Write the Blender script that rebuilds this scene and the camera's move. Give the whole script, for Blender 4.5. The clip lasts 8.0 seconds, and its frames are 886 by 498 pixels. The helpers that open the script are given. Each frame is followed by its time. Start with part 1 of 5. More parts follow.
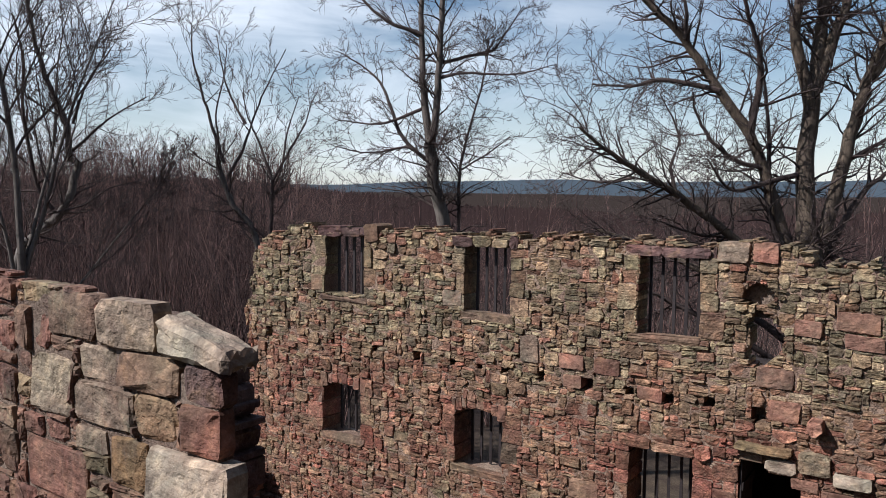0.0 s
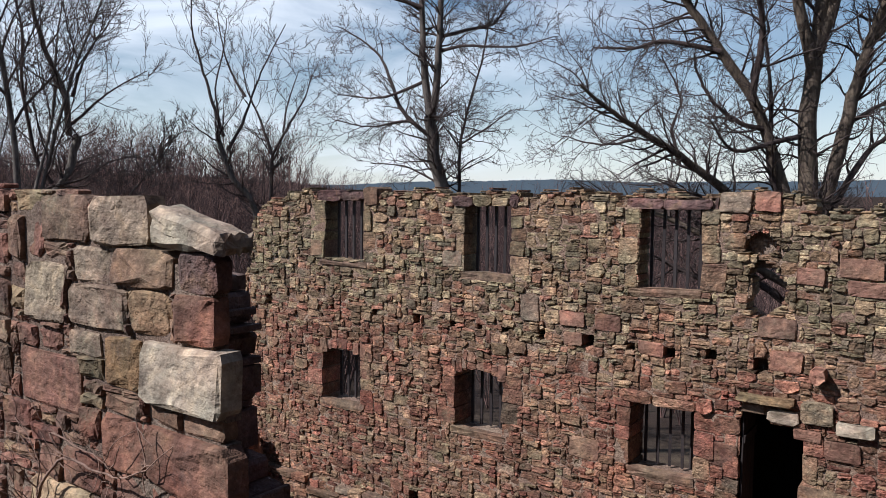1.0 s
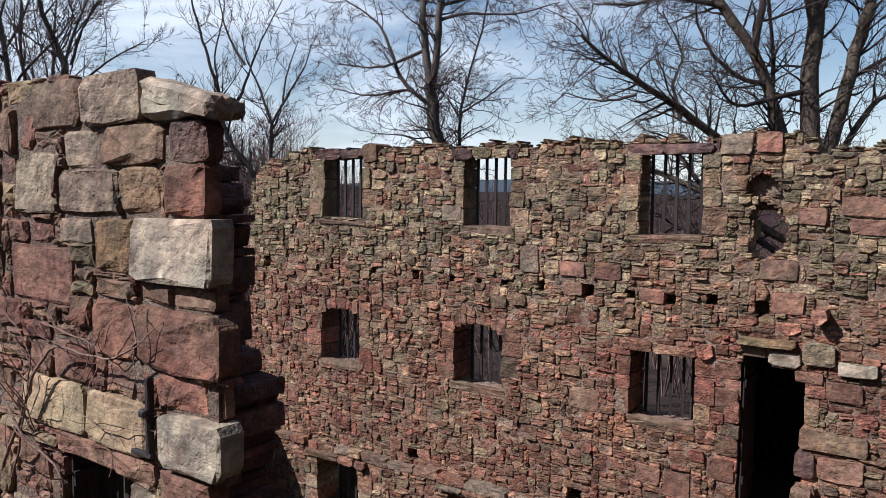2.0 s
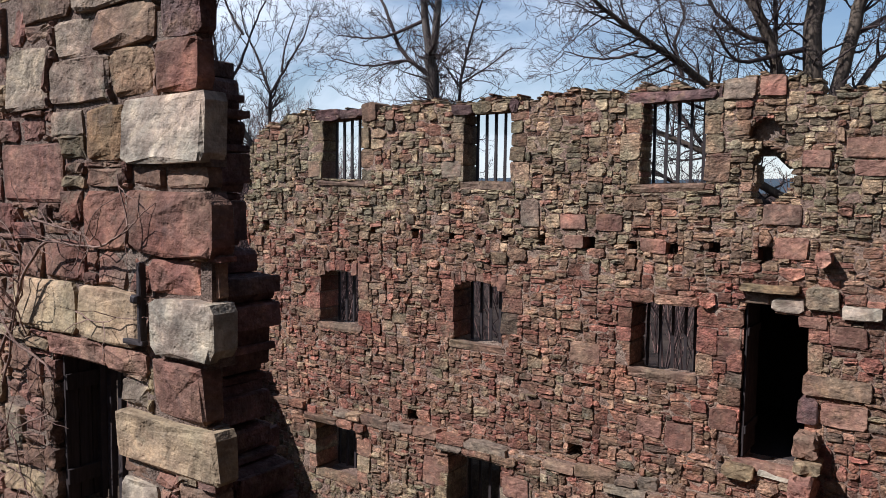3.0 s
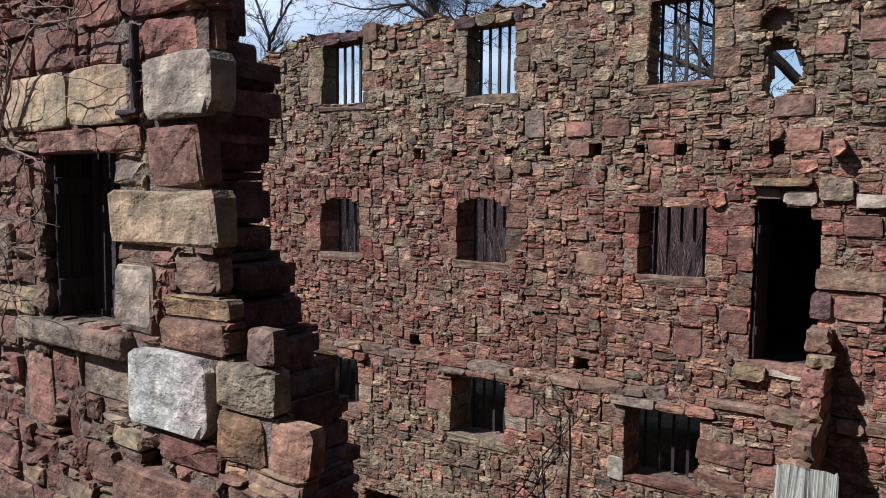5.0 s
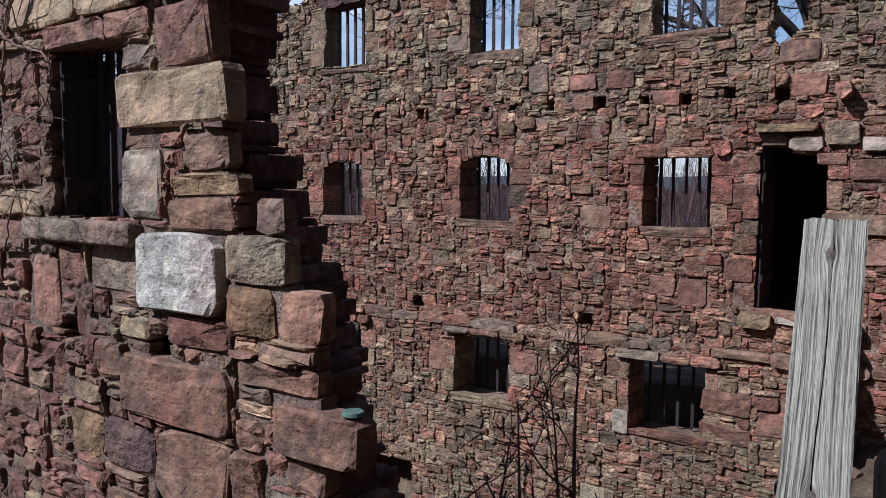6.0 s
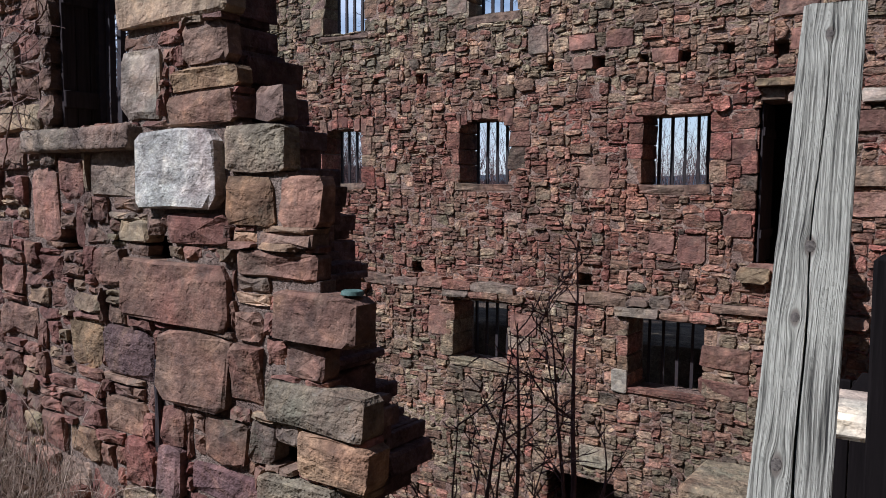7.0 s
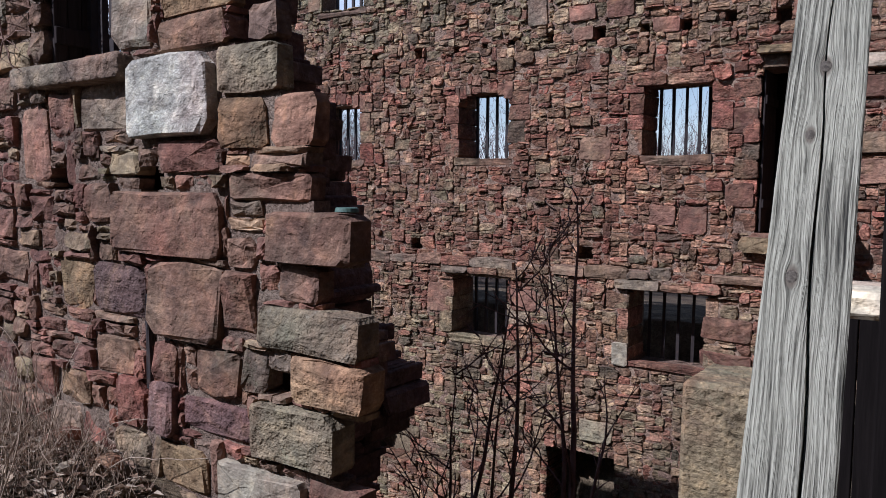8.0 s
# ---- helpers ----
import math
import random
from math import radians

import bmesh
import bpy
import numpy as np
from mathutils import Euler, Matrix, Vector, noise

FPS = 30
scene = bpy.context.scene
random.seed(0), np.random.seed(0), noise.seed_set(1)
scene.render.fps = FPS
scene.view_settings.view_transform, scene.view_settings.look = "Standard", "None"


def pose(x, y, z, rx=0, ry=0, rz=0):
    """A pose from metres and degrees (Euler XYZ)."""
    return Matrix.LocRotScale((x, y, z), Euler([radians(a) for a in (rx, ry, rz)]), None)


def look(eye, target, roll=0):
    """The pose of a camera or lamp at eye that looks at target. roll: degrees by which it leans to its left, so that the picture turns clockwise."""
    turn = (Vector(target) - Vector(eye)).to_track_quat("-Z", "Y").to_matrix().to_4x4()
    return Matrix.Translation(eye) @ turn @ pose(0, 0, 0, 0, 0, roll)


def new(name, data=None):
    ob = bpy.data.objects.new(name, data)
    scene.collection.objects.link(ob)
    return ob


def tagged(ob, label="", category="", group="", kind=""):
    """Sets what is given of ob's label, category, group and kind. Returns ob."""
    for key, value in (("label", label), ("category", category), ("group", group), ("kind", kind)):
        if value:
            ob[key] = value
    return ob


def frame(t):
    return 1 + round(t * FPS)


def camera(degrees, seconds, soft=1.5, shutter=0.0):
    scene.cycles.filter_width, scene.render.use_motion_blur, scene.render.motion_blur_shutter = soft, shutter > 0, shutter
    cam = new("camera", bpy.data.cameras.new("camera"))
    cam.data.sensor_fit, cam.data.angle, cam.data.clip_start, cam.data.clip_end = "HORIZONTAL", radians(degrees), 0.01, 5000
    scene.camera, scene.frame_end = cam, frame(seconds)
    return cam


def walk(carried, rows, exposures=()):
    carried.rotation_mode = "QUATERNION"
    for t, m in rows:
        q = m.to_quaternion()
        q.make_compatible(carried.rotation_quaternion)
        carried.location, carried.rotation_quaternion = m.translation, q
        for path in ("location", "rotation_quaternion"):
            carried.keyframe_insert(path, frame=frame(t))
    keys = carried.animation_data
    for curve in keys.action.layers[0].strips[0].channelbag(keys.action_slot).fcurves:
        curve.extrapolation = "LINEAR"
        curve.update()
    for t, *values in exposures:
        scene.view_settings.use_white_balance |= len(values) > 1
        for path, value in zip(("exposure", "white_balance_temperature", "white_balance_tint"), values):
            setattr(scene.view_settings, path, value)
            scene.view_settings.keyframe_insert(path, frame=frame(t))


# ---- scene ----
cam = camera(60.3, 8.0, soft=0.9)
PATH = [
    (0, (-0.034, -0.067, 6.604), 35.11, -3.99, 0.58),
    (0.5, (-0.029, -0.054, 6.308), 35.15, -3.98, 0.57),
    (1, (-0.030, -0.034, 5.999), 35.19, -3.97, 0.57),
    (1.5, (-0.011, -0.014, 5.656), 35.27, -4.00, 0.60),
    (3, (-0.033, 0.061, 4.699), 35.31, -4.16, 0.59),
    (3.5, (-0.067, 0.089, 4.401), 35.29, -4.19, 0.57),
    (4, (-0.095, 0.121, 4.102), 35.27, -4.18, 0.55),
    (4.5, (-0.116, 0.139, 3.796), 35.26, -4.20, 0.51),
    (6, (-0.172, 0.097, 2.892), 35.23, -4.28, 0.43),
    (6.5, (-0.166, 0.068, 2.611), 35.24, -4.31, 0.40),
    (7, (-0.148, 0.069, 2.382), 35.17, -4.36, 0.43),
    (7.5, (-0.150, 0.095, 2.191), 35.15, -4.39, 0.45),
    (8, (-0.171, 0.127, 2.032), 35.16, -4.44, 0.48),
]

def heading(eye, yaw, pitch):
    a, b = radians(yaw), radians(pitch)
    return (eye[0] - math.sin(a) * math.cos(b), eye[1] + math.cos(a) * math.cos(b), eye[2] + math.sin(b))


EXPOSURES = [(0.0, 0.34, 5870, 10), (1.5, 0.33, 5780, 10.5), (3.0, 0.42, 5700, 12), (4.7, 0.42, 5600, 12.5), (5.9, 0.25, 5350, 15.5), (8.0, 0.24, 5360, 15.5)]
walk(cam, [(t, look(eye, heading(eye, yaw, pitch), roll)) for t, eye, yaw, pitch, roll in PATH], EXPOSURES)

# ---- light: a clear early-spring day with thin cirrus ----
SUN_WAY = Vector((0.42, 0.60, -0.68)).normalized()
sun_data = bpy.data.lights.new("sun", "SUN")
sun_data.energy, sun_data.angle, sun_data.color = 5.0, radians(0.5), (1.0, 0.97, 0.93)
sun = new("sun", sun_data)
sun.rotation_mode = "QUATERNION"
sun.rotation_quaternion = SUN_WAY.to_track_quat("-Z", "Y")
SUN_EL = math.asin(-SUN_WAY.z)
SUN_ROT = math.atan2(-SUN_WAY.x, -SUN_WAY.y)

world = bpy.data.worlds.new("sky")
scene.world = world
world.use_nodes = True
wn, wl = world.node_tree.nodes, world.node_tree.links
wn.clear()
w_sky = wn.new("ShaderNodeTexSky")
w_sky.sky_type, w_sky.sun_disc = "NISHITA", False
w_sky.sun_elevation, w_sky.sun_rotation = SUN_EL, SUN_ROT
w_sky.air_density, w_sky.dust_density, w_sky.ozone_density = 1.15, 0.15, 1.2
w_co = wn.new("ShaderNodeTexCoord")
w_map = wn.new("ShaderNodeMapping")
w_map.inputs["Scale"].default_value = (1.6, 1.6, 6.5)
w_map.inputs["Rotation"].default_value = (0.10, -0.12, 0.5)
w_noise = wn.new("ShaderNodeTexNoise")
w_noise.inputs["Scale"].default_value, w_noise.inputs["Detail"].default_value = 1.9, 7.0
w_noise.inputs["Roughness"].default_value, w_noise.inputs["Distortion"].default_value = 0.55, 0.6
w_ramp = wn.new("ShaderNodeValToRGB")
w_ramp.color_ramp.elements[0].position, w_ramp.color_ramp.elements[1].position = 0.30, 0.62
w_ramp.color_ramp.elements[1].color = (0.9, 0.9, 0.9, 1)
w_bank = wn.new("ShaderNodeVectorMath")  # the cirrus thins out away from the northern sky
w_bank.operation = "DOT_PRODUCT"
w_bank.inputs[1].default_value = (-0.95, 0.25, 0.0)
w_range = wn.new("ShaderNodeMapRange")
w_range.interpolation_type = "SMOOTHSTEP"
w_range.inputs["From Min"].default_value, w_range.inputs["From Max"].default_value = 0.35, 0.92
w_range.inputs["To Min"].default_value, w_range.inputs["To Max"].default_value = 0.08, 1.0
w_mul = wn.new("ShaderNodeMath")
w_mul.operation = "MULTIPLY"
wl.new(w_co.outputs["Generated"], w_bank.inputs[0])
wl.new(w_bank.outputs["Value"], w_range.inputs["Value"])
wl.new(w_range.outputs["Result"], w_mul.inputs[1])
w_sep = wn.new("ShaderNodeSeparateXYZ")
w_low = wn.new("ShaderNodeMapRange")  # thin haze low over the valley
w_low.interpolation_type = "SMOOTHSTEP"
w_low.inputs["From Min"].default_value, w_low.inputs["From Max"].default_value = 0.0, 0.22
w_low.inputs["To Min"].default_value, w_low.inputs["To Max"].default_value = 0.48, 0.0
w_max = wn.new("ShaderNodeMath")
w_max.operation = "MAXIMUM"
wl.new(w_co.outputs["Generated"], w_sep.inputs[0])
wl.new(w_sep.outputs["Z"], w_low.inputs["Value"])
w_haze = wn.new("ShaderNodeMath")
w_haze.operation = "MULTIPLY"
wl.new(w_low.outputs["Result"], w_haze.inputs[0])
w_valley = wn.new("ShaderNodeVectorMath")
w_valley.operation = "DOT_PRODUCT"
w_valley.inputs[1].default_value = (-0.57, 0.82, 0.0)
w_open = wn.new("ShaderNodeMapRange")
w_open.interpolation_type = "SMOOTHSTEP"
w_open.inputs["From Min"].default_value, w_open.inputs["From Max"].default_value = 0.1, 0.85
wl.new(w_co.outputs["Generated"], w_valley.inputs[0])
wl.new(w_valley.outputs["Value"], w_open.inputs["Value"])
wl.new(w_open.outputs["Result"], w_haze.inputs[1])
wl.new(w_haze.outputs[0], w_max.inputs[1])
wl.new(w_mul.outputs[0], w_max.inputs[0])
w_mix = wn.new("ShaderNodeMixRGB")
w_mix.inputs["Color2"].default_value = (11.4, 11.7, 12.0, 1)
w_bg = wn.new("ShaderNodeBackground")
w_bg.inputs["Strength"].default_value = 0.070
w_out = wn.new("ShaderNodeOutputWorld")
wl.new(w_co.outputs["Generated"], w_map.inputs["Vector"])
wl.new(w_map.outputs["Vector"], w_noise.inputs["Vector"])
wl.new(w_noise.outputs["Fac"], w_ramp.inputs["Fac"])
wl.new(w_ramp.outputs["Color"], w_mul.inputs[0])
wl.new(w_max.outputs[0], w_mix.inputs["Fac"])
wl.new(w_sky.outputs["Color"], w_mix.inputs["Color1"])
wl.new(w_mix.outputs["Color"], w_bg.inputs["Color"])
wl.new(w_bg.outputs["Background"], w_out.inputs["Surface"])


# ---- materials ----
class Nodes:
    """A short way to write a node material."""

    def __init__(self, name):
        self.m = bpy.data.materials.new(name)
        self.m.use_nodes = True
        self.t = self.m.node_tree
        self.t.nodes.clear()
        self.out = self.t.nodes.new("ShaderNodeOutputMaterial")
        self.b = self.t.nodes.new("ShaderNodeBsdfPrincipled")
        self.t.links.new(self.b.outputs[0], self.out.inputs[0])

    def n(self, kind, operation=None, blend_type=None, use_clamp=False):
        node = self.t.nodes.new("ShaderNode" + kind)
        if operation:
            node.operation = operation
        if use_clamp:
            node.use_clamp = True
        if blend_type:
            node.blend_type = blend_type
        return node

    def link(self, a, b):
        self.t.links.new(a, b)

    def put(self, socket, v):
        if isinstance(v, bpy.types.NodeSocket):
            self.link(v, socket)
        else:
            socket.default_value = v

    def math(self, op, a, b=0.0, clamp=False):
        node = self.n("Math", operation=op, use_clamp=clamp)
        self.put(node.inputs[0], a), self.put(node.inputs[1], b)
        return node.outputs[0]

    def noise(self, vec, scale, detail=4.0, rough=0.55, distort=0.0):
        node = self.n("TexNoise")
        self.put(node.inputs["Vector"], vec)
        node.inputs["Scale"].default_value, node.inputs["Detail"].default_value = scale, detail
        node.inputs["Roughness"].default_value, node.inputs["Distortion"].default_value = rough, distort
        return node.outputs["Fac"]

    def ramp(self, fac, stops, kind="LINEAR"):
        node = self.n("ValToRGB")
        cr = node.color_ramp
        cr.interpolation = kind
        while len(cr.elements) < len(stops):
            cr.elements.new(0.5)
        for e, (p, c) in zip(cr.elements, stops):
            e.position = p
            e.color = (c, c, c, 1) if isinstance(c, (int, float)) else (*c, 1)
        self.link(fac, node.inputs[0])
        return node.outputs[0]

    def mix(self, fac, a, b, how="MIX"):
        node = self.n("MixRGB", blend_type=how)
        self.put(node.inputs[0], fac)
        self.put(node.inputs[1], a if isinstance(a, bpy.types.NodeSocket) else (*a, 1))
        self.put(node.inputs[2], b if isinstance(b, bpy.types.NodeSocket) else (*b, 1))
        return node.outputs[0]

    def scaled(self, vec, sx, sy, sz, turn=(0, 0, 0)):
        node = self.n("Mapping")
        self.link(vec, node.inputs["Vector"])
        node.inputs["Scale"].default_value = (sx, sy, sz)
        node.inputs["Rotation"].default_value = turn
        return node.outputs[0]

    def bump(self, height, strength, distance, under=None):
        node = self.n("Bump")
        node.inputs["Strength"].default_value, node.inputs["Distance"].default_value = strength, distance
        self.link(height, node.inputs["Height"])
        if under is not None:
            self.link(under, node.inputs["Normal"])
        return node.outputs[0]

    def done(self, colour, rough, normal=None, metal=0.0, gloss=0.3):
        self.put(self.b.inputs["Base Color"], colour if isinstance(colour, bpy.types.NodeSocket) else (*colour, 1))
        self.put(self.b.inputs["Roughness"], rough)
        self.b.inputs["Metallic"].default_value = metal
        self.b.inputs["Specular IOR Level"].default_value = gloss
        if normal is not None:
            self.link(normal, self.b.inputs["Normal"])
        return self.m


RED_TONES = [(0.0, (0.180, 0.064, 0.049)), (0.2, (0.205, 0.074, 0.056)), (0.4, (0.175, 0.084, 0.058)), (0.58, (0.200, 0.103, 0.066)),
             (0.74, (0.138, 0.072, 0.053)), (0.88, (0.195, 0.125, 0.078))]
TAN_TONES = [(0.0, (0.255, 0.190, 0.114)), (0.2, (0.175, 0.133, 0.083)), (0.38, (0.29, 0.222, 0.138)), (0.55, (0.17, 0.108, 0.070)),
             (0.7, (0.125, 0.110, 0.085)), (0.86, (0.235, 0.185, 0.115))]


def rock(name, red, tan, share, grain=1.0, lichen=0.35, bump=1.0, soft=0.30, speckle=0.42, bedded=0.010, tooled=0.007, vary=(0.76, 0.94, 1.06, 1.28), grit=1.0):
    """Weathered sandstone. share: the share of red stones by height, as stops over z from -3 to 7, or one number."""
    k = Nodes(name)
    geo, ob = k.n("NewGeometry"), k.n("ObjectInfo")
    pos = geo.outputs["Position"]
    chance = k.math("FRACT", k.math("ADD", ob.outputs["Random"], geo.outputs["Random Per Island"]))
    pick = k.math("FRACT", k.math("MULTIPLY", chance, 7.31))
    if isinstance(share, float):
        part_red = share
    else:
        sep = k.n("SeparateXYZ")
        k.link(pos, sep.inputs[0])
        level = k.math("MULTIPLY", k.math("ADD", sep.outputs[2], 3.0), 0.1)
        wob = k.math("MULTIPLY", k.math("SUBTRACT", k.noise(pos, 0.9, 2), 0.5), 0.18)
        part_red = k.ramp(k.math("ADD", level, wob), share)
    is_red = k.math("LESS_THAN", pick, part_red)
    colour = k.mix(is_red, k.ramp(chance, tan), k.ramp(chance, red))
    blotch = k.ramp(k.noise(pos, 2.2, 6, 0.62, 0.5), [(0.30, (0.18, 0.066, 0.050)), (0.48, (0.205, 0.096, 0.066)), (0.62, (0.205, 0.138, 0.088)), (0.74, (0.15, 0.12, 0.088))])
    if share == 0.0:
        blotch = k.mix(1.0, k.ramp(chance, tan), k.ramp(k.noise(pos, 2.2, 6, 0.62, 0.5), [(0.30, (0.62, 0.60, 0.58)), (0.5, (1.0, 0.98, 0.95)), (0.70, (1.35, 1.32, 1.25))]), "MULTIPLY")
    colour = k.mix(soft, colour, blotch if isinstance(share, float) else k.mix(part_red, k.ramp(k.noise(pos, 2.6, 6, 0.62, 0.5), [(0.32, (0.10, 0.085, 0.062)), (0.5, (0.195, 0.15, 0.092)), (0.66, (0.23, 0.178, 0.108))]), blotch))
    own = k.math("FRACT", k.math("MULTIPLY", chance, 23.7))
    colour = k.mix(1.0, colour, k.ramp(own, [(p, (v, 0.99 * v, 0.97 * v)) for p, v in zip((0.0, 0.35, 0.7, 1.0), vary)]), "MULTIPLY")
    ochre = k.ramp(k.noise(pos, 3.4, 5, 0.6, 0.8), [(0.56, 0.0), (0.70, 1.0)])
    colour = k.mix(k.math("MULTIPLY", ochre, 0.35), colour, (0.215, 0.125, 0.062))
    patch = k.noise(pos, 11 * grain, 5, 0.6, 0.8)
    colour = k.mix(0.7, colour, k.ramp(patch, [(0.30, (0.55, 0.50, 0.48)), (0.5, (1, 1, 1)), (0.68, (1.6, 1.54, 1.42))]), "MULTIPLY")
    tint = k.noise(pos, 5.5 * grain, 6, 0.65)
    colour = k.mix(0.85, colour, k.ramp(tint, [(0.25, (0.52, 0.50, 0.50)), (0.5, (1, 1, 1)), (0.75, (1.5, 1.44, 1.36))]), "MULTIPLY")
    fine = k.noise(k.scaled(pos, 1.0, 1.0, 1.6, (0.0, 0.3, 0.0)), 30 * grain, 4, 0.65, 0.3)
    colour = k.mix(speckle, colour, k.ramp(fine, [(0.30, 0.50), (0.46, 0.95), (0.56, 1.15), (0.68, 2.1)]), "MULTIPLY")
    colour = k.mix(0.8, colour, k.ramp(k.noise(pos, 0.9, 6, 0.6, 0.6), [(0.32, (0.66, 0.64, 0.63)), (0.5, (1, 1, 1)), (0.66, (1.22, 1.22, 1.18))]), "MULTIPLY")
    colour = k.mix(0.9, colour, k.ramp(k.noise(pos, 1.35, 5, 0.6, 0.7), [(0.36, (0.93, 1.02, 0.99)), (0.5, (0.99, 1.0, 1.0)), (0.64, (1.10, 0.95, 0.93))]), "MULTIPLY")
    moss = k.math("MULTIPLY", k.ramp(k.noise(pos, 2.1, 7, 0.68, 0.4), [(0.54, 0.0), (0.66, 1.0)]), k.ramp(k.noise(pos, 31, 4, 0.7), [(0.4, 0.0), (0.6, 1.0)]))
    colour = k.mix(k.math("MULTIPLY", moss, lichen), colour, (0.20, 0.20, 0.125))
    crust = k.ramp(k.noise(pos, 9.0, 6, 0.7), [(0.60, 0.0), (0.72, 1.0)])
    colour = k.mix(k.math("MULTIPLY", crust, 0.4 * lichen), colour, (0.42, 0.39, 0.32))
    stain = k.ramp(k.noise(pos, 5.2, 6, 0.65), [(0.30, 1.0), (0.45, 0.0)])
    colour = k.mix(k.math("MULTIPLY", stain, 0.5), colour, (0.045, 0.034, 0.031))
    beds = k.noise(k.scaled(pos, 1.2, 1.2, 8.0, (0.06, 0.09, 0.0)), 4.5 * grain, 3, 0.55, 0.4)
    chips = k.n("TexVoronoi")
    chips.feature = "SMOOTH_F1"
    k.link(k.scaled(pos, 1.0, 1.0, 1.5), chips.inputs["Vector"])
    chips.inputs["Scale"].default_value = 13 * grain
    n = k.bump(k.noise(pos, 8 * grain, 2, 0.5, 0.4), 1.0 * bump, 0.038)
    n = k.bump(chips.outputs["Distance"], 0.6 * bump, 0.018, n)
    n = k.bump(beds, 0.8 * bump, bedded, n)
    n = k.bump(k.noise(pos, 36 * grain, 2, 0.5), 1.0 * bump, 0.016 * grit, n)
    n = k.bump(k.noise(pos, 95 * grain, 1, 0.5), 0.9 * bump, 0.009 * grit, n)
    if tooled:
        n = k.bump(k.noise(k.scaled(pos, 1.0, 1.0, 0.24, (0.0, 0.12, 0.0)), 34 * grain, 3, 0.55, 0.3), 1.0 * bump, tooled, n)
    pits = k.ramp(k.noise(pos, 27 * grain, 2, 0.5, 0.4), [(0.26, 0.0), (0.44, 1.0)])
    n = k.bump(pits, 0.6 * bump, 0.008, n)
    return k.done(colour, k.ramp(fine, [(0.3, 0.95), (0.7, 0.82)]), n, gloss=0.15)


BACK_SHARE = [(0.0, 0.5), (0.35, 0.52), (0.41, 0.88), (0.65, 0.95), (0.72, 0.45), (0.77, 0.26), (1.0, 0.30)]
mat_back = rock("rubble_sandstone", RED_TONES, TAN_TONES, BACK_SHARE, 1.0, 0.4, 0.95, 0.45, 0.75, 0.022, 0.0, (0.62, 0.90, 1.08, 1.75))
BLOCK_TONES = [(0.0, (0.160, 0.078, 0.063)), (0.2, (0.178, 0.084, 0.066)), (0.4, (0.148, 0.086, 0.068)), (0.58, (0.190, 0.108, 0.076)), (0.74, (0.128, 0.074, 0.062)),
               (0.88, (0.185, 0.120, 0.086))]
mat_front = rock("block_sandstone", BLOCK_TONES, TAN_TONES, 0.80, 0.9, 0.3, 0.85, grit=0.7)
mat_red = rock("red_sandstone", [(0, (0.212, 0.112, 0.083)), (0.5, (0.182, 0.093, 0.073)), (1, (0.225, 0.128, 0.090))], TAN_TONES, 1.0, 0.9, 0.12, 0.8, 0.3, 0.3, grit=0.6)
mat_brown = rock("brown_sandstone", [(0, (0.165, 0.106, 0.076)), (0.5, (0.190, 0.120, 0.080)), (1, (0.14, 0.094, 0.072))], TAN_TONES, 1.0, 0.9, 0.25, 0.7, 0.14, grit=0.7)
mat_cream = rock("cream_sandstone", RED_TONES, [(0, (0.39, 0.285, 0.180)), (0.5, (0.355, 0.255, 0.165)), (1, (0.345, 0.235, 0.150))], 0.0, 0.7, 0.3, 0.7, 0.14, 0.24, grit=0.75)
mat_grey = rock("grey_sandstone", RED_TONES, [(0, (0.170, 0.124, 0.093)), (0.5, (0.192, 0.140, 0.104)), (1, (0.150, 0.108, 0.083))], 0.0, 0.9, 0.4, 0.85, grit=0.7)
mat_white = rock("white_stone", RED_TONES, [(0, (0.33, 0.305, 0.262)), (0.5, (0.315, 0.29, 0.25)), (1, (0.30, 0.275, 0.235))], 0.0, 1.1, 0.1, 0.6, 0.10)
mat_pale = rock("pale_sandstone", RED_TONES, [(0, (0.37, 0.315, 0.24)), (0.5, (0.345, 0.292, 0.225)), (1, (0.32, 0.268, 0.205))], 0.0, 0.7, 0.3, 0.7, 0.14, 0.26, grit=0.75)
mat_ochre = rock("ochre_sandstone", RED_TONES, [(0, (0.235, 0.15, 0.084)), (0.5, (0.21, 0.142, 0.083)), (1, (0.185, 0.118, 0.073))], 0.0, 0.9, 0.3, 0.85, grit=0.7)
mat_mossy = rock("mossy_sandstone", RED_TONES, [(0, (0.212, 0.168, 0.114)), (0.5, (0.186, 0.151, 0.106)), (1, (0.216, 0.170, 0.113))], 0.0, 0.9, 0.55, 0.9, 0.2)
mat_pier = rock("hammered_ochre_stone", RED_TONES, [(0, (0.25, 0.185, 0.115)), (0.5, (0.22, 0.165, 0.105)), (1, (0.26, 0.195, 0.12))], 0.0, 2.6, 0.5, 0.45, 0.2)
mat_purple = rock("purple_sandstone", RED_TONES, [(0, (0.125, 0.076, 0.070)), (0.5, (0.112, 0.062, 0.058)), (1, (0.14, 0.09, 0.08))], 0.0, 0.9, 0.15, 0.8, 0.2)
TONES = {"ochre": mat_ochre, "mossy": mat_mossy, "purple": mat_purple, "pale": mat_pale, "red": mat_red, "brown": mat_brown, "cream": mat_cream, "grey": mat_grey, "white": mat_white, "any": mat_front}


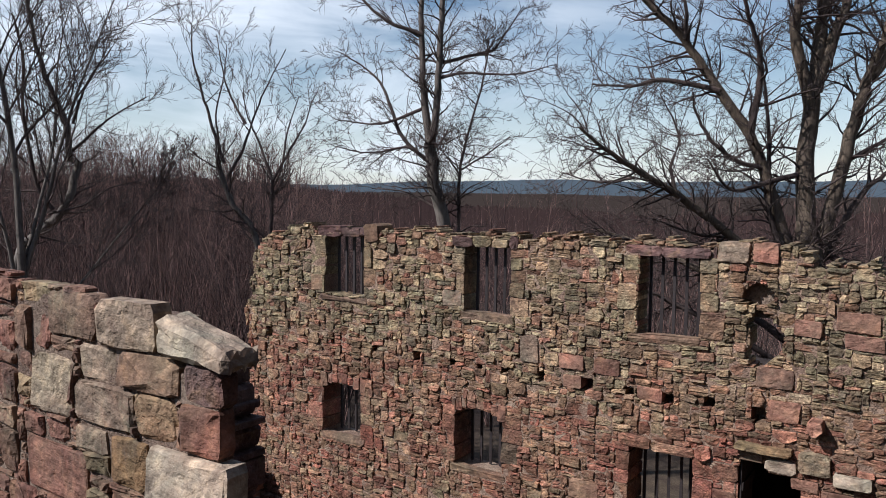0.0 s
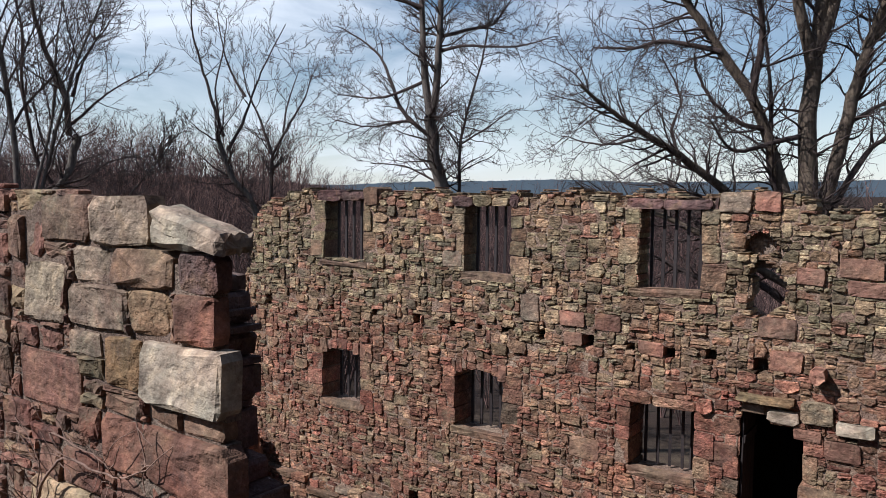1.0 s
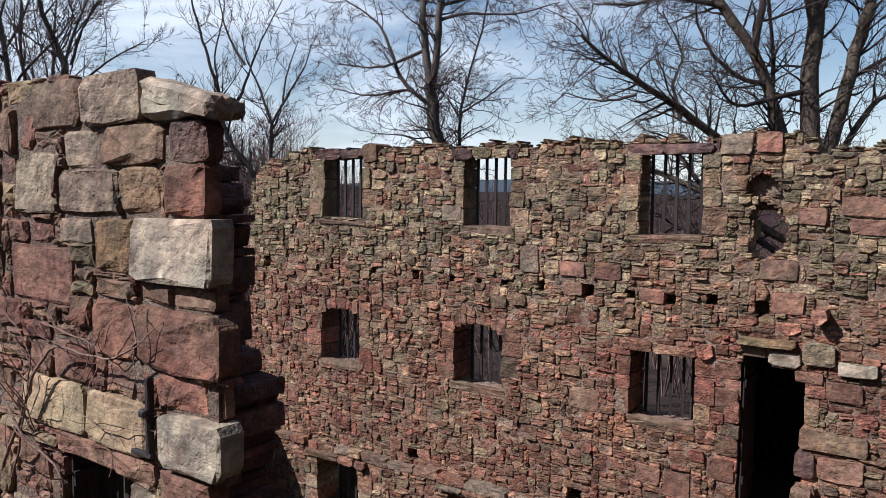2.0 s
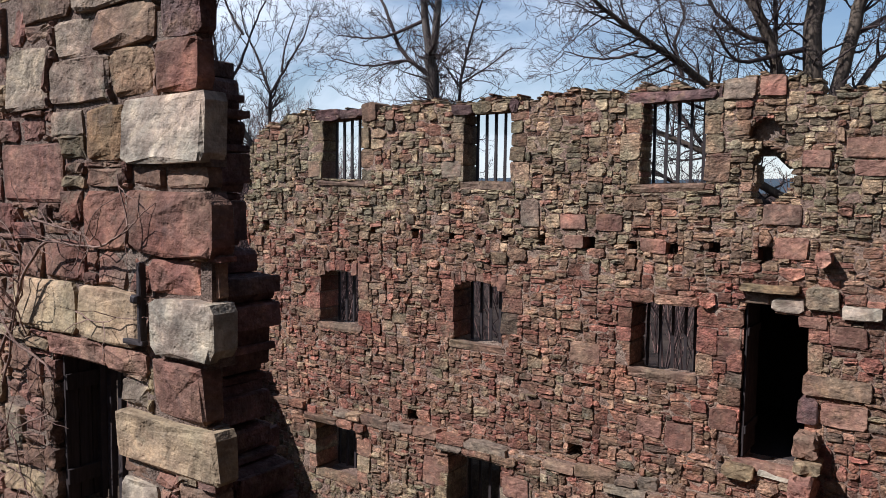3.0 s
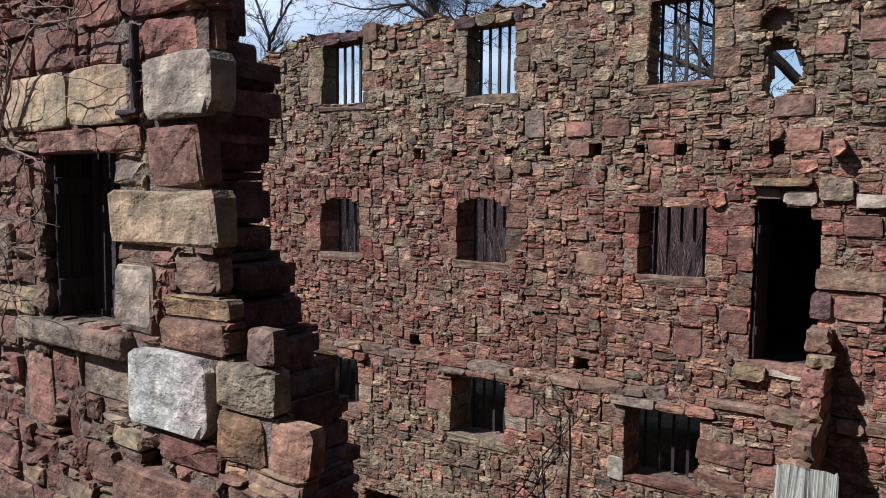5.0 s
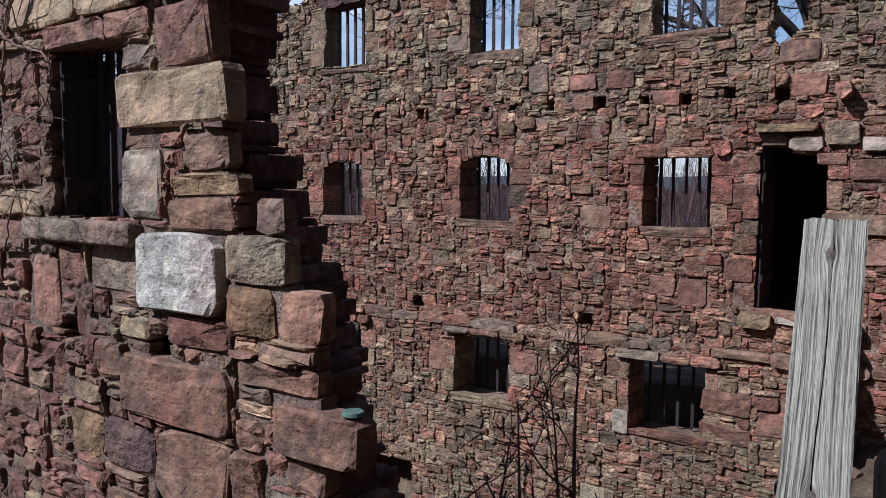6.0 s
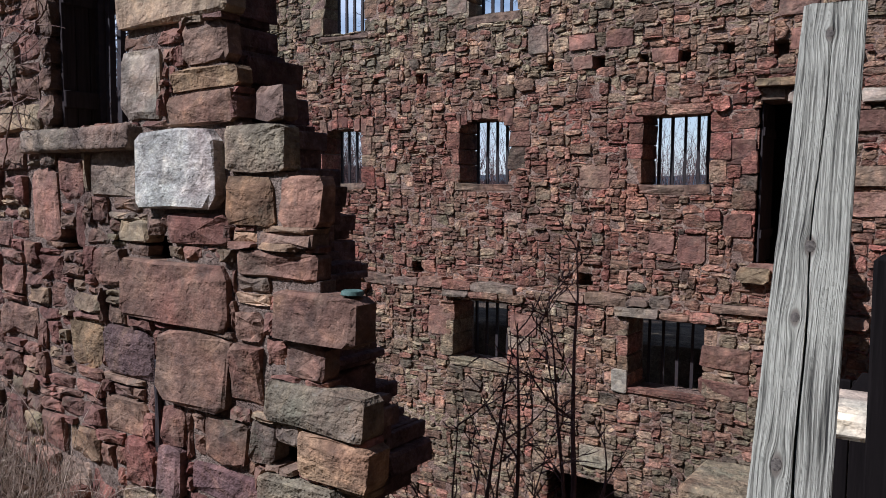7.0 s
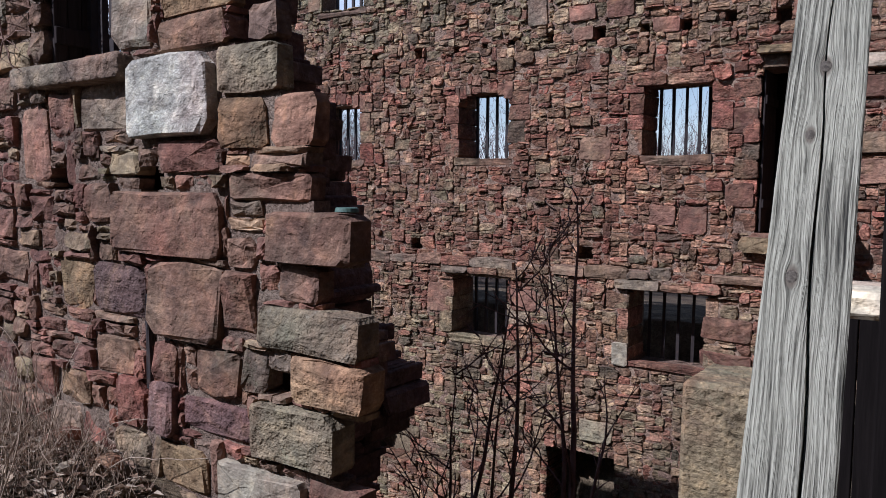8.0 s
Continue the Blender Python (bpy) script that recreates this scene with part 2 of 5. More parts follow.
def earth(name, a, b, c, scale=1.0):
    k = Nodes(name)
    pos = k.n("NewGeometry").outputs["Position"]
    colour = k.ramp(k.noise(pos, 1.7 * scale, 8, 0.65), [(0.3, a), (0.5, b), (0.7, c)])
    colour = k.mix(0.8, colour, k.ramp(k.noise(pos, 38 * scale, 6, 0.75), [(0.3, 0.35), (0.5, 1.0), (0.7, 1.7)]), "MULTIPLY")
    n = k.bump(k.noise(pos, 9 * scale, 5, 0.65), 1.0, 0.10)
    n = k.bump(k.noise(pos, 60 * scale, 5, 0.75), 0.9, 0.02, n)
    return k.done(colour, 0.95, n, gloss=0.15)


mat_core = earth("lime_and_earth_mortar", (0.14, 0.086, 0.066), (0.215, 0.148, 0.110), (0.31, 0.235, 0.175))
mat_mortar = earth("red_earth_mortar", (0.175, 0.105, 0.077), (0.27, 0.175, 0.126), (0.40, 0.285, 0.20))


def bark(name, a, b, scale=1.0, mixed=False):
    k = Nodes(name)
    pos = k.n("NewGeometry").outputs["Position"]
    tall = k.scaled(pos, 5, 5, 0.9)
    f = k.noise(tall, 5 * scale, 6, 0.7)
    colour = k.ramp(f, [(0.3, a), (0.7, b)])
    colour = k.mix(k.ramp(k.noise(pos, 1.4, 5, 0.6), [(0.5, 0.0), (0.7, 0.6)]), colour, tuple(1.25 * c for c in b))
    if mixed:  # stems of many kinds
        colour = k.mix(1.0, colour, k.ramp(k.n("NewGeometry").outputs["Random Per Island"], [(0.0, (0.4, 0.38, 0.38)), (0.5, (0.9, 0.85, 0.85)), (0.8, (1.7, 1.45, 1.35)), (1.0, (2.6, 2.3, 2.1))]), "MULTIPLY")
    return k.done(colour, 0.9, k.bump(f, 0.8, 0.02), gloss=0.2)


mat_bark = bark("grey_brown_bark", (0.055, 0.043, 0.037), (0.17, 0.138, 0.115))
mat_bark_mossy = bark("mossy_bark", (0.045, 0.032, 0.026), (0.17, 0.125, 0.088))
mat_bark_pale = bark("pale_bark", (0.07, 0.055, 0.045), (0.20, 0.165, 0.14))
mat_twig = bark("twig_bark", (0.034, 0.024, 0.021), (0.10, 0.070, 0.061))
mat_wood_far = bark("far_branches", (0.045, 0.030, 0.027), (0.135, 0.090, 0.080), 1.0, True)
mat_red_stem = bark("reddish_stems", (0.10, 0.050, 0.042), (0.25, 0.132, 0.105))
mat_dry = bark("dry_grass", (0.18, 0.125, 0.09), (0.48, 0.36, 0.26))


def iron(name):
    k = Nodes(name)
    pos = k.n("NewGeometry").outputs["Position"]
    f = k.noise(pos, 22, 4, 0.6)
    colour = k.ramp(f, [(0.3, (0.030, 0.024, 0.024)), (0.6, (0.044, 0.033, 0.031)), (0.78, (0.085, 0.050, 0.037))])
    return k.done(colour, 0.65, k.bump(f, 0.5, 0.004), metal=0.1, gloss=0.25)


mat_iron = iron("rusted_iron")


# ---- mesh helpers ----
def mesh_from(name, verts, faces, material, smooth=False):
    me = bpy.data.meshes.new(name)
    me.from_pydata(verts, [], faces)
    if smooth:
        me.shade_smooth()
    me.materials.append(material)
    return me


def part_mesh(name, me, parent, label=""):
    ob = new(name, me)
    ob.parent = parent
    return tagged(ob, label)


def part(name, bm, material, parent, label="", smooth=False):
    me = bpy.data.meshes.new(name)
    bm.to_mesh(me)
    bm.free()
    if smooth:
        me.shade_smooth()
    me.materials.append(material)
    return part_mesh(name, me, parent, label)


def quads_from(name, verts, quads, material, smooth=True):
    """A mesh of many quads, quickly."""
    verts, quads = np.asarray(verts, np.float32), np.asarray(quads, np.int32)
    me = bpy.data.meshes.new(name)
    me.vertices.add(len(verts))
    me.vertices.foreach_set("co", verts.ravel())
    me.loops.add(quads.size)
    me.loops.foreach_set("vertex_index", quads.ravel())
    me.polygons.add(len(quads))
    me.polygons.foreach_set("loop_start", np.arange(0, quads.size, 4, dtype=np.int32))
    me.update(calc_edges=True)
    if smooth:
        me.shade_smooth()
    me.materials.append(material)
    return me


def box_into(verts, faces, x0, x1, y0, y1, z0, z1):
    b = len(verts)
    verts += [(x0, y0, z0), (x1, y0, z0), (x1, y1, z0), (x0, y1, z0), (x0, y0, z1), (x1, y0, z1), (x1, y1, z1), (x0, y1, z1)]
    faces += [tuple(b + i for i in f) for f in ((0, 1, 5, 4), (1, 2, 6, 5), (2, 3, 7, 6), (3, 0, 4, 7), (4, 5, 6, 7), (3, 2, 1, 0))]


def rough_box(x0, x1, y0, y1, z0, z1, rng, bevel=0.012, jitter=0.01, cuts=2):
    """A worn block: bevelled box with uneven faces."""
    bm = bmesh.new()
    bmesh.ops.create_cube(bm, size=1.0)
    for v in bm.verts:
        v.co = Vector(((x0 + x1) / 2 + v.co.x * (x1 - x0), (y0 + y1) / 2 + v.co.y * (y1 - y0), (z0 + z1) / 2 + v.co.z * (z1 - z0)))
    bmesh.ops.bevel(bm, geom=list(bm.edges), offset=bevel, segments=1, affect="EDGES")
    if cuts:
        bmesh.ops.subdivide_edges(bm, edges=[e for e in bm.edges if e.calc_length() > 4 * bevel], cuts=cuts, use_grid_fill=True)
    for v in bm.verts:
        v.co += Vector((rng.uniform(-1, 1), rng.uniform(-1, 1), rng.uniform(-1, 1))) * jitter
    return bm


# ---- masonry ----
def stone_geometry(x0, x1, z0, z1, face, depth, proud, rng, rough=1.0, joint=0.003, arris=0.026):
    """One stone of 50 triangles whose uneven front looks to -y: an outline of ten corners, a broken arris and a hummocky front."""
    w, h = x1 - x0, z1 - z0
    j = min(w, h) * 0.05 * rough
    r = lambda s: rng.uniform(-s, s)
    c = lambda: min(w, h) * rng.uniform(0.05, 0.20 if rough < 1.2 else 0.30) * min(rough, 1.3)
    tilt, skew = r(0.06 * rough * h / max(w, 0.05)) * 0.5, r(0.15 * rough)
    a, b, g, d, lo, hi, ri, le = x0 + joint, x1 - joint, z0 + joint, z1 - joint, abs(r(j)), abs(r(j)), abs(r(j)), abs(r(j))
    ring = [(a + c(), g + lo * 0.6), (x0 + w * rng.uniform(0.35, 0.65), g + r(j) * 0.5), (b - c(), g + lo * 0.4), (b - ri * 0.5, g + c()), (b - ri * 0.7, d - c()),
            (b - c(), d - hi * 0.5), (x0 + w * rng.uniform(0.35, 0.65), d + r(j) * 0.5), (a + c(), d - hi * 0.5), (a + le * 0.6, d - c()), (a + le * 0.4, g + c())]
    mx, mz = (x0 + x1) / 2, (z0 + z1) / 2
    ring = [(x + skew * (z - mz) * 0.5, z + tilt * (x - mx)) for x, z in ring]
    cx, cz = mx + r(w * 0.22), mz + r(h * 0.22)
    edge = min(arris, 0.17 * min(w, h))
    back = [(x, face + depth, z) for x, z in ring]
    lean_x, lean_z = r(0.011 * rough), r(0.010 * rough)
    slant = lambda x, z: lean_x * (x - mx) / w * 2 + lean_z * (z - mz) / h * 2
    outer = [(x, face - proud + slant(x, z) + edge * rng.uniform(0.1, 0.9), z) for x, z in ring]
    inner = []
    for x, z in ring:
        d = math.hypot(cx - x, cz - z) or 1
        s = min(0.7, edge * rng.uniform(0.5, 2.2) / d)
        inner.append((x + (cx - x) * s, face - proud + slant(x, z) + r(0.008 * rough), z + (cz - z) * s))
    verts = back + outer + inner + [(cx, face - proud - rng.uniform(-0.006, 0.016) * rough, cz)]
    n, faces = 10, []
    for i in range(n):
        k = (i + 1) % n
        faces += [(i, k, n + k, n + i), (n + i, n + k, 2 * n + k, 2 * n + i), (2 * n + i, 2 * n + k, 3 * n)]
    return verts, faces


def outline_area(poly):
    return 0.5 * abs(sum(poly[i - 1][0] * z - x * poly[i - 1][1] for i, (x, z) in enumerate(poly)))


def rubble_geometry(poly, face, depth, proud, rng, rough, arris, gap):
    """One rubble stone with the given outline: worn corners, chipped edges and an uneven front that looks to -y."""
    n = len(poly)
    mx, mz = sum(x for x, z in poly) / n, sum(z for x, z in poly) / n
    size = math.sqrt(outline_area(poly))
    ring = []
    for i, (x, z) in enumerate(poly):
        u, v = poly[(i + 1) % n]
        away = math.hypot(x - mx, z - mz) or 1
        pull = min(0.35, gap / away + rng.uniform(0.0, 0.07) * rough)
        ring.append((x + (mx - x) * pull, z + (mz - z) * pull))
        edge = math.hypot(u - x, v - z)
        if edge > 0.055:
            f, off = rng.uniform(0.35, 0.65), rng.uniform(-0.3, 1.0) * 0.05 * edge * rough
            px, pz = x + (u - x) * f, z + (v - z) * f
            away = math.hypot(px - mx, pz - mz) or 1
            shift = min(0.3, (gap + off) / away)
            ring.append((px + (mx - px) * shift, pz + (mz - pz) * shift))
    n = len(ring)
    r = lambda s: rng.uniform(-s, s)
    lean_x, lean_z = r(0.10 * rough), r(0.12 * rough)
    slant = lambda x, z: max(-0.02, min(0.02, lean_x * (x - mx) + lean_z * (z - mz)))
    cx, cz = mx + r(size * 0.25), mz + r(size * 0.25)
    edge = min(arris, 0.2 * size)
    back = [(x, face + depth, z) for x, z in ring]
    outer = [(x, face - proud + slant(x, z) + edge * rng.uniform(0.2, 1.0), z) for x, z in ring]
    inner = []
    for x, z in ring:
        d = math.hypot(cx - x, cz - z) or 1
        s = min(0.6, edge * rng.uniform(0.5, 2.4) / d)
        inner.append((x + (cx - x) * s, face - proud + slant(x, z) + r(0.007 * rough), z + (cz - z) * s))
    verts = back + outer + inner + [(cx, face - proud - rng.uniform(-0.008, 0.014) * rough, cz)]
    faces = []
    for i in range(n):
        k = (i + 1) % n
        faces += [(i, k, n + k, n + i), (n + i, n + k, 2 * n + k, 2 * n + i), (2 * n + i, 2 * n + k, 3 * n)]
    return verts, faces


def bowed(q, warp, period):
    """Shifts a corner so that beds and joints run unevenly: long waves and short kinks."""
    x, y, z = q
    dx = noise.noise((x / period, z / period, 7.3)) + 0.45 * noise.noise((x * 4.2 / period, z * 4.2 / period, 19.1))
    dz = 0.8 * noise.noise((x / period, z / period, 31.7)) + noise.noise((x * 0.3 / period, z * 0.6 / period, 3.1)) + 0.40 * noise.noise((x * 3.6 / period, z * 3.6 / period, 43.9))
    return x + warp * dx, y, z + warp * dz


class Masonry:
    """Fills the solid part of a wall with stones laid on a fine grid, around blocks that are set first."""

    def __init__(self, x0, x1, z0, z1, dx, dz, solid, seed):
        self.x0, self.z0, self.dx, self.dz = x0, z0, dx, dz
        self.nx, self.nz = round((x1 - x0) / dx), round((z1 - z0) / dz)
        self.solid = np.array([[solid(x0 + (i + 0.5) * dx, z0 + (j + 0.5) * dz) for i in range(self.nx)] for j in range(self.nz)])
        self.free = self.solid.copy()
        self.rng = random.Random(seed)
        self.stones, self.shape = [], {}

    def cells(self, x0, x1, z0, z1):
        i0, i1 = max(0, round((x0 - self.x0) / self.dx)), min(self.nx, round((x1 - self.x0) / self.dx))
        j0, j1 = max(0, round((z0 - self.z0) / self.dz)), min(self.nz, round((z1 - self.z0) / self.dz))
        return i0, i1, j0, j1

    def reserve(self, x0, x1, z0, z1):
        i0, i1, j0, j1 = self.cells(x0, x1, z0, z1)
        self.free[j0:j1, i0:i1] = False

    def block(self, x0, x1, z0, z1, tone="any", proud=0.02, rough=0.8):
        """A stone of its own place, size and colour."""
        self.reserve(x0, x1, z0, z1)
        self.stones.append((x0, x1, z0, z1, tone, proud, rough, True))

    def fill(self, sizes, proud=(0.0, 0.03), rough=1.0, few=1.0):
        """sizes(rng, x, z) gives a stone's width and height in cells."""
        for j in range(self.nz):
            i = 0
            while i < self.nx:
                if not self.free[j, i]:
                    i += 1
                    continue
                w, h = sizes(self.rng, self.x0 + i * self.dx, self.z0 + j * self.dz)
                run = 1
                while run < w and i + run < self.nx and self.free[j, i + run]:
                    run += 1
                if i + run + 1 < self.nx and self.free[j, i + run] and not self.free[j, i + run + 1]:
                    run += 1
                rise = 1
                while rise < h and j + rise < self.nz and self.free[j + rise, i:i + run].all():
                    rise += 1
                self.free[j:j + rise, i:i + run] = False
                self.stones.append((self.x0 + i * self.dx, self.x0 + (i + run) * self.dx, self.z0 + j * self.dz, self.z0 + (j + rise) * self.dz,
                                    "any", proud[0] + (proud[1] - proud[0]) * self.rng.random() ** few, rough, False))
                i += run

    def outlines(self, cut=0.55, deep=0.38):
        """Gives every filled-in stone an outline of its own: a rough oblong with some corners broken off."""
        r = self.rng.uniform
        for n, (x0, x1, z0, z1, tone, proud, rough, fixed) in enumerate(self.stones):
            if fixed:
                continue
            w, h = x1 - x0, z1 - z0
            poly = []
            for x, z, sx, sz in ((x0, z0, 1, 1), (x1, z0, -1, 1), (x1, z1, -1, -1), (x0, z1, 1, -1)):
                if self.rng.random() < cut:
                    across = (x + sx * min(r(0.06, deep) * w, 0.9 * h), z)
                    along = (x, z + sz * r(0.12, 1.3 * deep) * h)
                    poly += [across, along]
                else:
                    poly.append((x + sx * r(0.0, 0.05) * w, z + sz * r(0.0, 0.10) * h))
            mid = ((x0 + x1) / 2, (z0 + z1) / 2)
            poly.sort(key=lambda q: math.atan2((q[1] - mid[1]) / h, (q[0] - mid[0]) / w))
            self.shape[n] = poly

    def edge_depth(self, x0, x1, z0, z1, thin, thick):
        """Stones at the top or at a free end go right through the wall."""
        i0, i1, j0, j1 = self.cells(x0, x1, z0, z1)
        top = j1 >= self.nz or not self.solid[min(j1 + 1, self.nz - 1), i0:max(i1, i0 + 1)].any()
        end = i1 + 1 >= self.nx or not self.solid[j0:max(j1, j0 + 1), min(i1 + 1, self.nx - 1)].any()
        start = i0 < 2 or not self.solid[j0:max(j1, j0 + 1), max(i0 - 2, 0)].any()
        return thick if top or end or start else thin

    def build(self, wall, face_at, thick, tones, single, limit=300, thin=0.10, arris=0.026, warp=0.0, period=0.5, gap=0.004):
        """Makes the stones under wall; single(x, z) is small where a stone should be an object of its own."""
        number = {s: n for n, s in enumerate(self.stones)}
        order = sorted(self.stones, key=lambda s: (not s[7], single((s[0] + s[1]) / 2, (s[2] + s[3]) / 2)))
        rest_v, rest_f = [], []
        for n, stone in enumerate(order):
            x0, x1, z0, z1, tone, proud, rough, fixed = stone
            face = face_at((x0 + x1) / 2, (z0 + z1) / 2)
            depth = self.edge_depth(x0, x1, z0, z1, thin, thick((z0 + z1) / 2))
            if fixed or not self.shape:
                v, f = stone_geometry(x0, x1, z0, z1, face, depth, proud, self.rng, rough, arris=arris)
            else:
                v, f = rubble_geometry(self.shape[number[stone]], face, depth, proud, self.rng, rough, arris, gap)
            if warp:
                v = [bowed(q, warp, period) for q in v]
            if n < limit:
                part_mesh("stone", mesh_from("stone", v, f, tones[tone]), wall)
            else:
                b = len(rest_v)
                rest_v += v
                rest_f += [tuple(b + i for i in q) for q in f]
        if rest_f:
            tagged(part_mesh("stonework", mesh_from("stonework", rest_v, rest_f, tones["any"]), wall), kind="stuff")

    def core(self, wall, face_at, back, recess, material, above=2):
        """The mortar and rubble heart of the wall, set back behind the faces of the stones."""
        keep = self.solid.copy()
        keep[:-above] &= self.solid[above:]
        keep[-above:] = False
        keep[:, 1:-1] &= self.solid[:, :-2] & self.solid[:, 2:]
        left = keep.copy()
        row_face = [(face_at(0, self.z0 + (j + 0.5) * self.dz), back(self.z0 + (j + 0.5) * self.dz)) for j in range(self.nz)]
        verts, faces = [], []
        for j in range(self.nz):
            i = 0
            while i < self.nx:
                if not left[j, i]:
                    i += 1
                    continue
                run = 1
                while i + run < self.nx and left[j, i + run]:
                    run += 1
                rise = 1
                while j + rise < self.nz and left[j + rise, i:i + run].all() and row_face[j + rise] == row_face[j]:
                    rise += 1
                left[j:j + rise, i:i + run] = False
                x0, z0 = self.x0 + i * self.dx, self.z0 + j * self.dz
                x1, z1 = x0 + run * self.dx, z0 + rise * self.dz
                box_into(verts, faces, x0, x1, row_face[j][0] + recess, row_face[j][1], z0, z1)
                i += run
        return part_mesh("core", mesh_from("core", verts, faces, material), wall)


# ---- ground: one sheet out to the horizon ----
def smooth_step(a, b, v):
    t = min(1.0, max(0.0, (v - a) / (b - a)))
    return t * t * (3 - 2 * t)


def ground_height(x, y):
    d = math.hypot(x, y)
    front = 0.62 - 0.38 * smooth_step(-4.0, -2.6, x) + 0.03 * math.sin(1.3 * x) * math.sin(1.7 * y)
    pit = -3.0 + 3.15 * smooth_step(-3.9, -1.0, x) + 0.08 * math.sin(2.1 * x + y)
    z = front + (pit - front) * smooth_step(2.95, 4.6, y)
    out = 0.25 - 0.10 * max(0, y - 10.5) if y < 30 else -1.7 - 0.05 * (y - 30)
    z += (out - z) * smooth_step(9.5, 10.3, y)
    side = smooth_step(12, 22, abs(x))
    z += (out - 0.6 - z) * side * smooth_step(2.0, 9.0, y)
    far = smooth_step(40, 260, d)
    z += (-15 - z) * far * smooth_step(-5, 30, y)
    return z


def spaced(near, step, growth, far):
    out, v = [], 0.0
    while v < far:
        v += step
        out.append(v)
        if v > near:
            step *= growth
    return out


def build_ground():
    side = spaced(14, 0.5, 1.16, 4200)
    xs = [-v for v in reversed(side)] + [0.0] + side
    ys = [-v for v in reversed(spaced(4, 0.6, 1.6, 60))] + [0.0] + spaced(14, 0.4, 1.16, 4200)
    rng = random.Random(4)
    verts = [(x, y, ground_height(x, y) + rng.uniform(-0.03, 0.03)) for y in ys for x in xs]
    n = len(xs)
    faces = [(j * n + i, j * n + i + 1, (j + 1) * n + i + 1, (j + 1) * n + i) for j in range(len(ys) - 1) for i in range(n - 1)]
    ob = new("ground", mesh_from("ground", verts, faces, mat_land, True))
    return tagged(ob, "brown leaf-littered ground falling away to a wooded valley", "ground", kind="structure")


def land():
    """Leaf litter by the walls, bare brown woods further off."""
    k = Nodes("woodland_floor")
    pos = k.n("NewGeometry").outputs["Position"]
    near = k.ramp(k.noise(pos, 2.4, 8, 0.65), [(0.3, (0.05, 0.034, 0.024)), (0.5, (0.12, 0.085, 0.055)), (0.72, (0.24, 0.18, 0.11))])
    near = k.mix(0.8, near, k.ramp(k.noise(pos, 34, 6, 0.75), [(0.3, 0.35), (0.5, 1.0), (0.7, 1.8)]), "MULTIPLY")
    wood = k.ramp(k.noise(pos, 0.35, 8, 0.7), [(0.3, (0.03, 0.019, 0.016)), (0.5, (0.055, 0.037, 0.028)), (0.7, (0.08, 0.058, 0.042))])
    length = k.n("VectorMath", operation="LENGTH")
    k.link(pos, length.inputs[0])
    d = length.outputs["Value"]
    colour = k.mix(k.math("MULTIPLY", k.math("SUBTRACT", d, 12), 0.08, True), near, wood)
    return k.done(colour, 0.95, k.bump(k.noise(pos, 20, 7, 0.75), 0.9, 0.05), gloss=0.1)


mat_land = land()
build_ground()


def ridge(name, label, near, far, base, height, wave, tones, seed, rise=0.0, ragged=0.0012, n=900):
    """A long wooded ridge across the valley, its crest uneven with tree tops."""
    k = Nodes(name)
    pos = k.n("NewGeometry").outputs["Position"]
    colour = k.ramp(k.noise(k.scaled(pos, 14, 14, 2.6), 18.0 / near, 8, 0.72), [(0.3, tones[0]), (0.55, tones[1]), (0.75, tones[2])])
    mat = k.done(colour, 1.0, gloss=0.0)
    rng = random.Random(seed)
    verts, faces = [], []
    for i in range(n + 1):
        a = radians(-20 + 130 * i / n)
        crest = rng.uniform(-0.5, 0.5) * near * ragged
        top = height + wave * (math.sin(a * 4.1 + 0.6 + seed) + 0.45 * math.sin(a * 13 + 1) + 0.2 * math.sin(a * 31)) + rise * smooth_step(0.50, 0.85, a)
        for dist, part_up in ((near, 0.0), ((near + far) / 2, 0.55), (far, 0.985), (far * 1.002, 1.0)):
            verts.append((-math.sin(a) * dist, math.cos(a) * dist, base + (top - base) * part_up + (crest if part_up == 1.0 else 0.0)))
    for i in range(n):
        for row in range(3):
            b = i * 4 + row
            faces.append((b, b + 4, b + 5, b + 1))
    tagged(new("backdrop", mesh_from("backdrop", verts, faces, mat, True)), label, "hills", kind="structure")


# the blue of distance haze is put into the far ridge's tones
ridge("hazed_wooded_ridge", "long wooded ridge across the valley with blue haze in its colour", 2500, 3300, -16, 66, 14, ((0.05, 0.066, 0.082), (0.07, 0.086, 0.10), (0.085, 0.095, 0.10)), 0)
ridge("valley_woods", "brown leafless woods on the valley's far slope", 500, 1100, -16, 11.0, 1.8, ((0.026, 0.018, 0.015), (0.042, 0.031, 0.026), (0.055, 0.045, 0.035)), 3)
# low tones carry the scrub's self-shading on this smooth slope
ridge("hillside_woods", "dark brown leafless scrub on the slope below the ruin", 75, 150, -9, 4.6, 0.9, ((0.021, 0.0125, 0.0115), (0.036, 0.022, 0.020), (0.056, 0.037, 0.032)), 9, 3.9, 0.013, 2800)


# ---- the back wall of the ruin: four storeys of rubble with barred windows ----
BACK, BARS = 9.455, 9.70
back_rear = lambda z: 9.80 if z > 3.9 else 9.96  # the wall is thinner above the upper floor
TOP_WINDOWS = [(-9.18, -8.32, 4.90, 5.93), (-6.32, -5.53, 4.87, 5.88), (-3.62, -2.83, 4.85, 5.87)]
MIDDLE_WINDOWS = [(-9.24, -8.39, 2.50, 3.39), (-6.47, -5.63, 2.50, 3.41), (-3.68, -2.85, 2.48, 3.36)]
LOW_WINDOWS = [(-9.24, -8.31, -0.07, 0.76), (-6.47, -5.56, -0.07, 0.80), (-3.76, -2.81, -0.11, 0.78)]
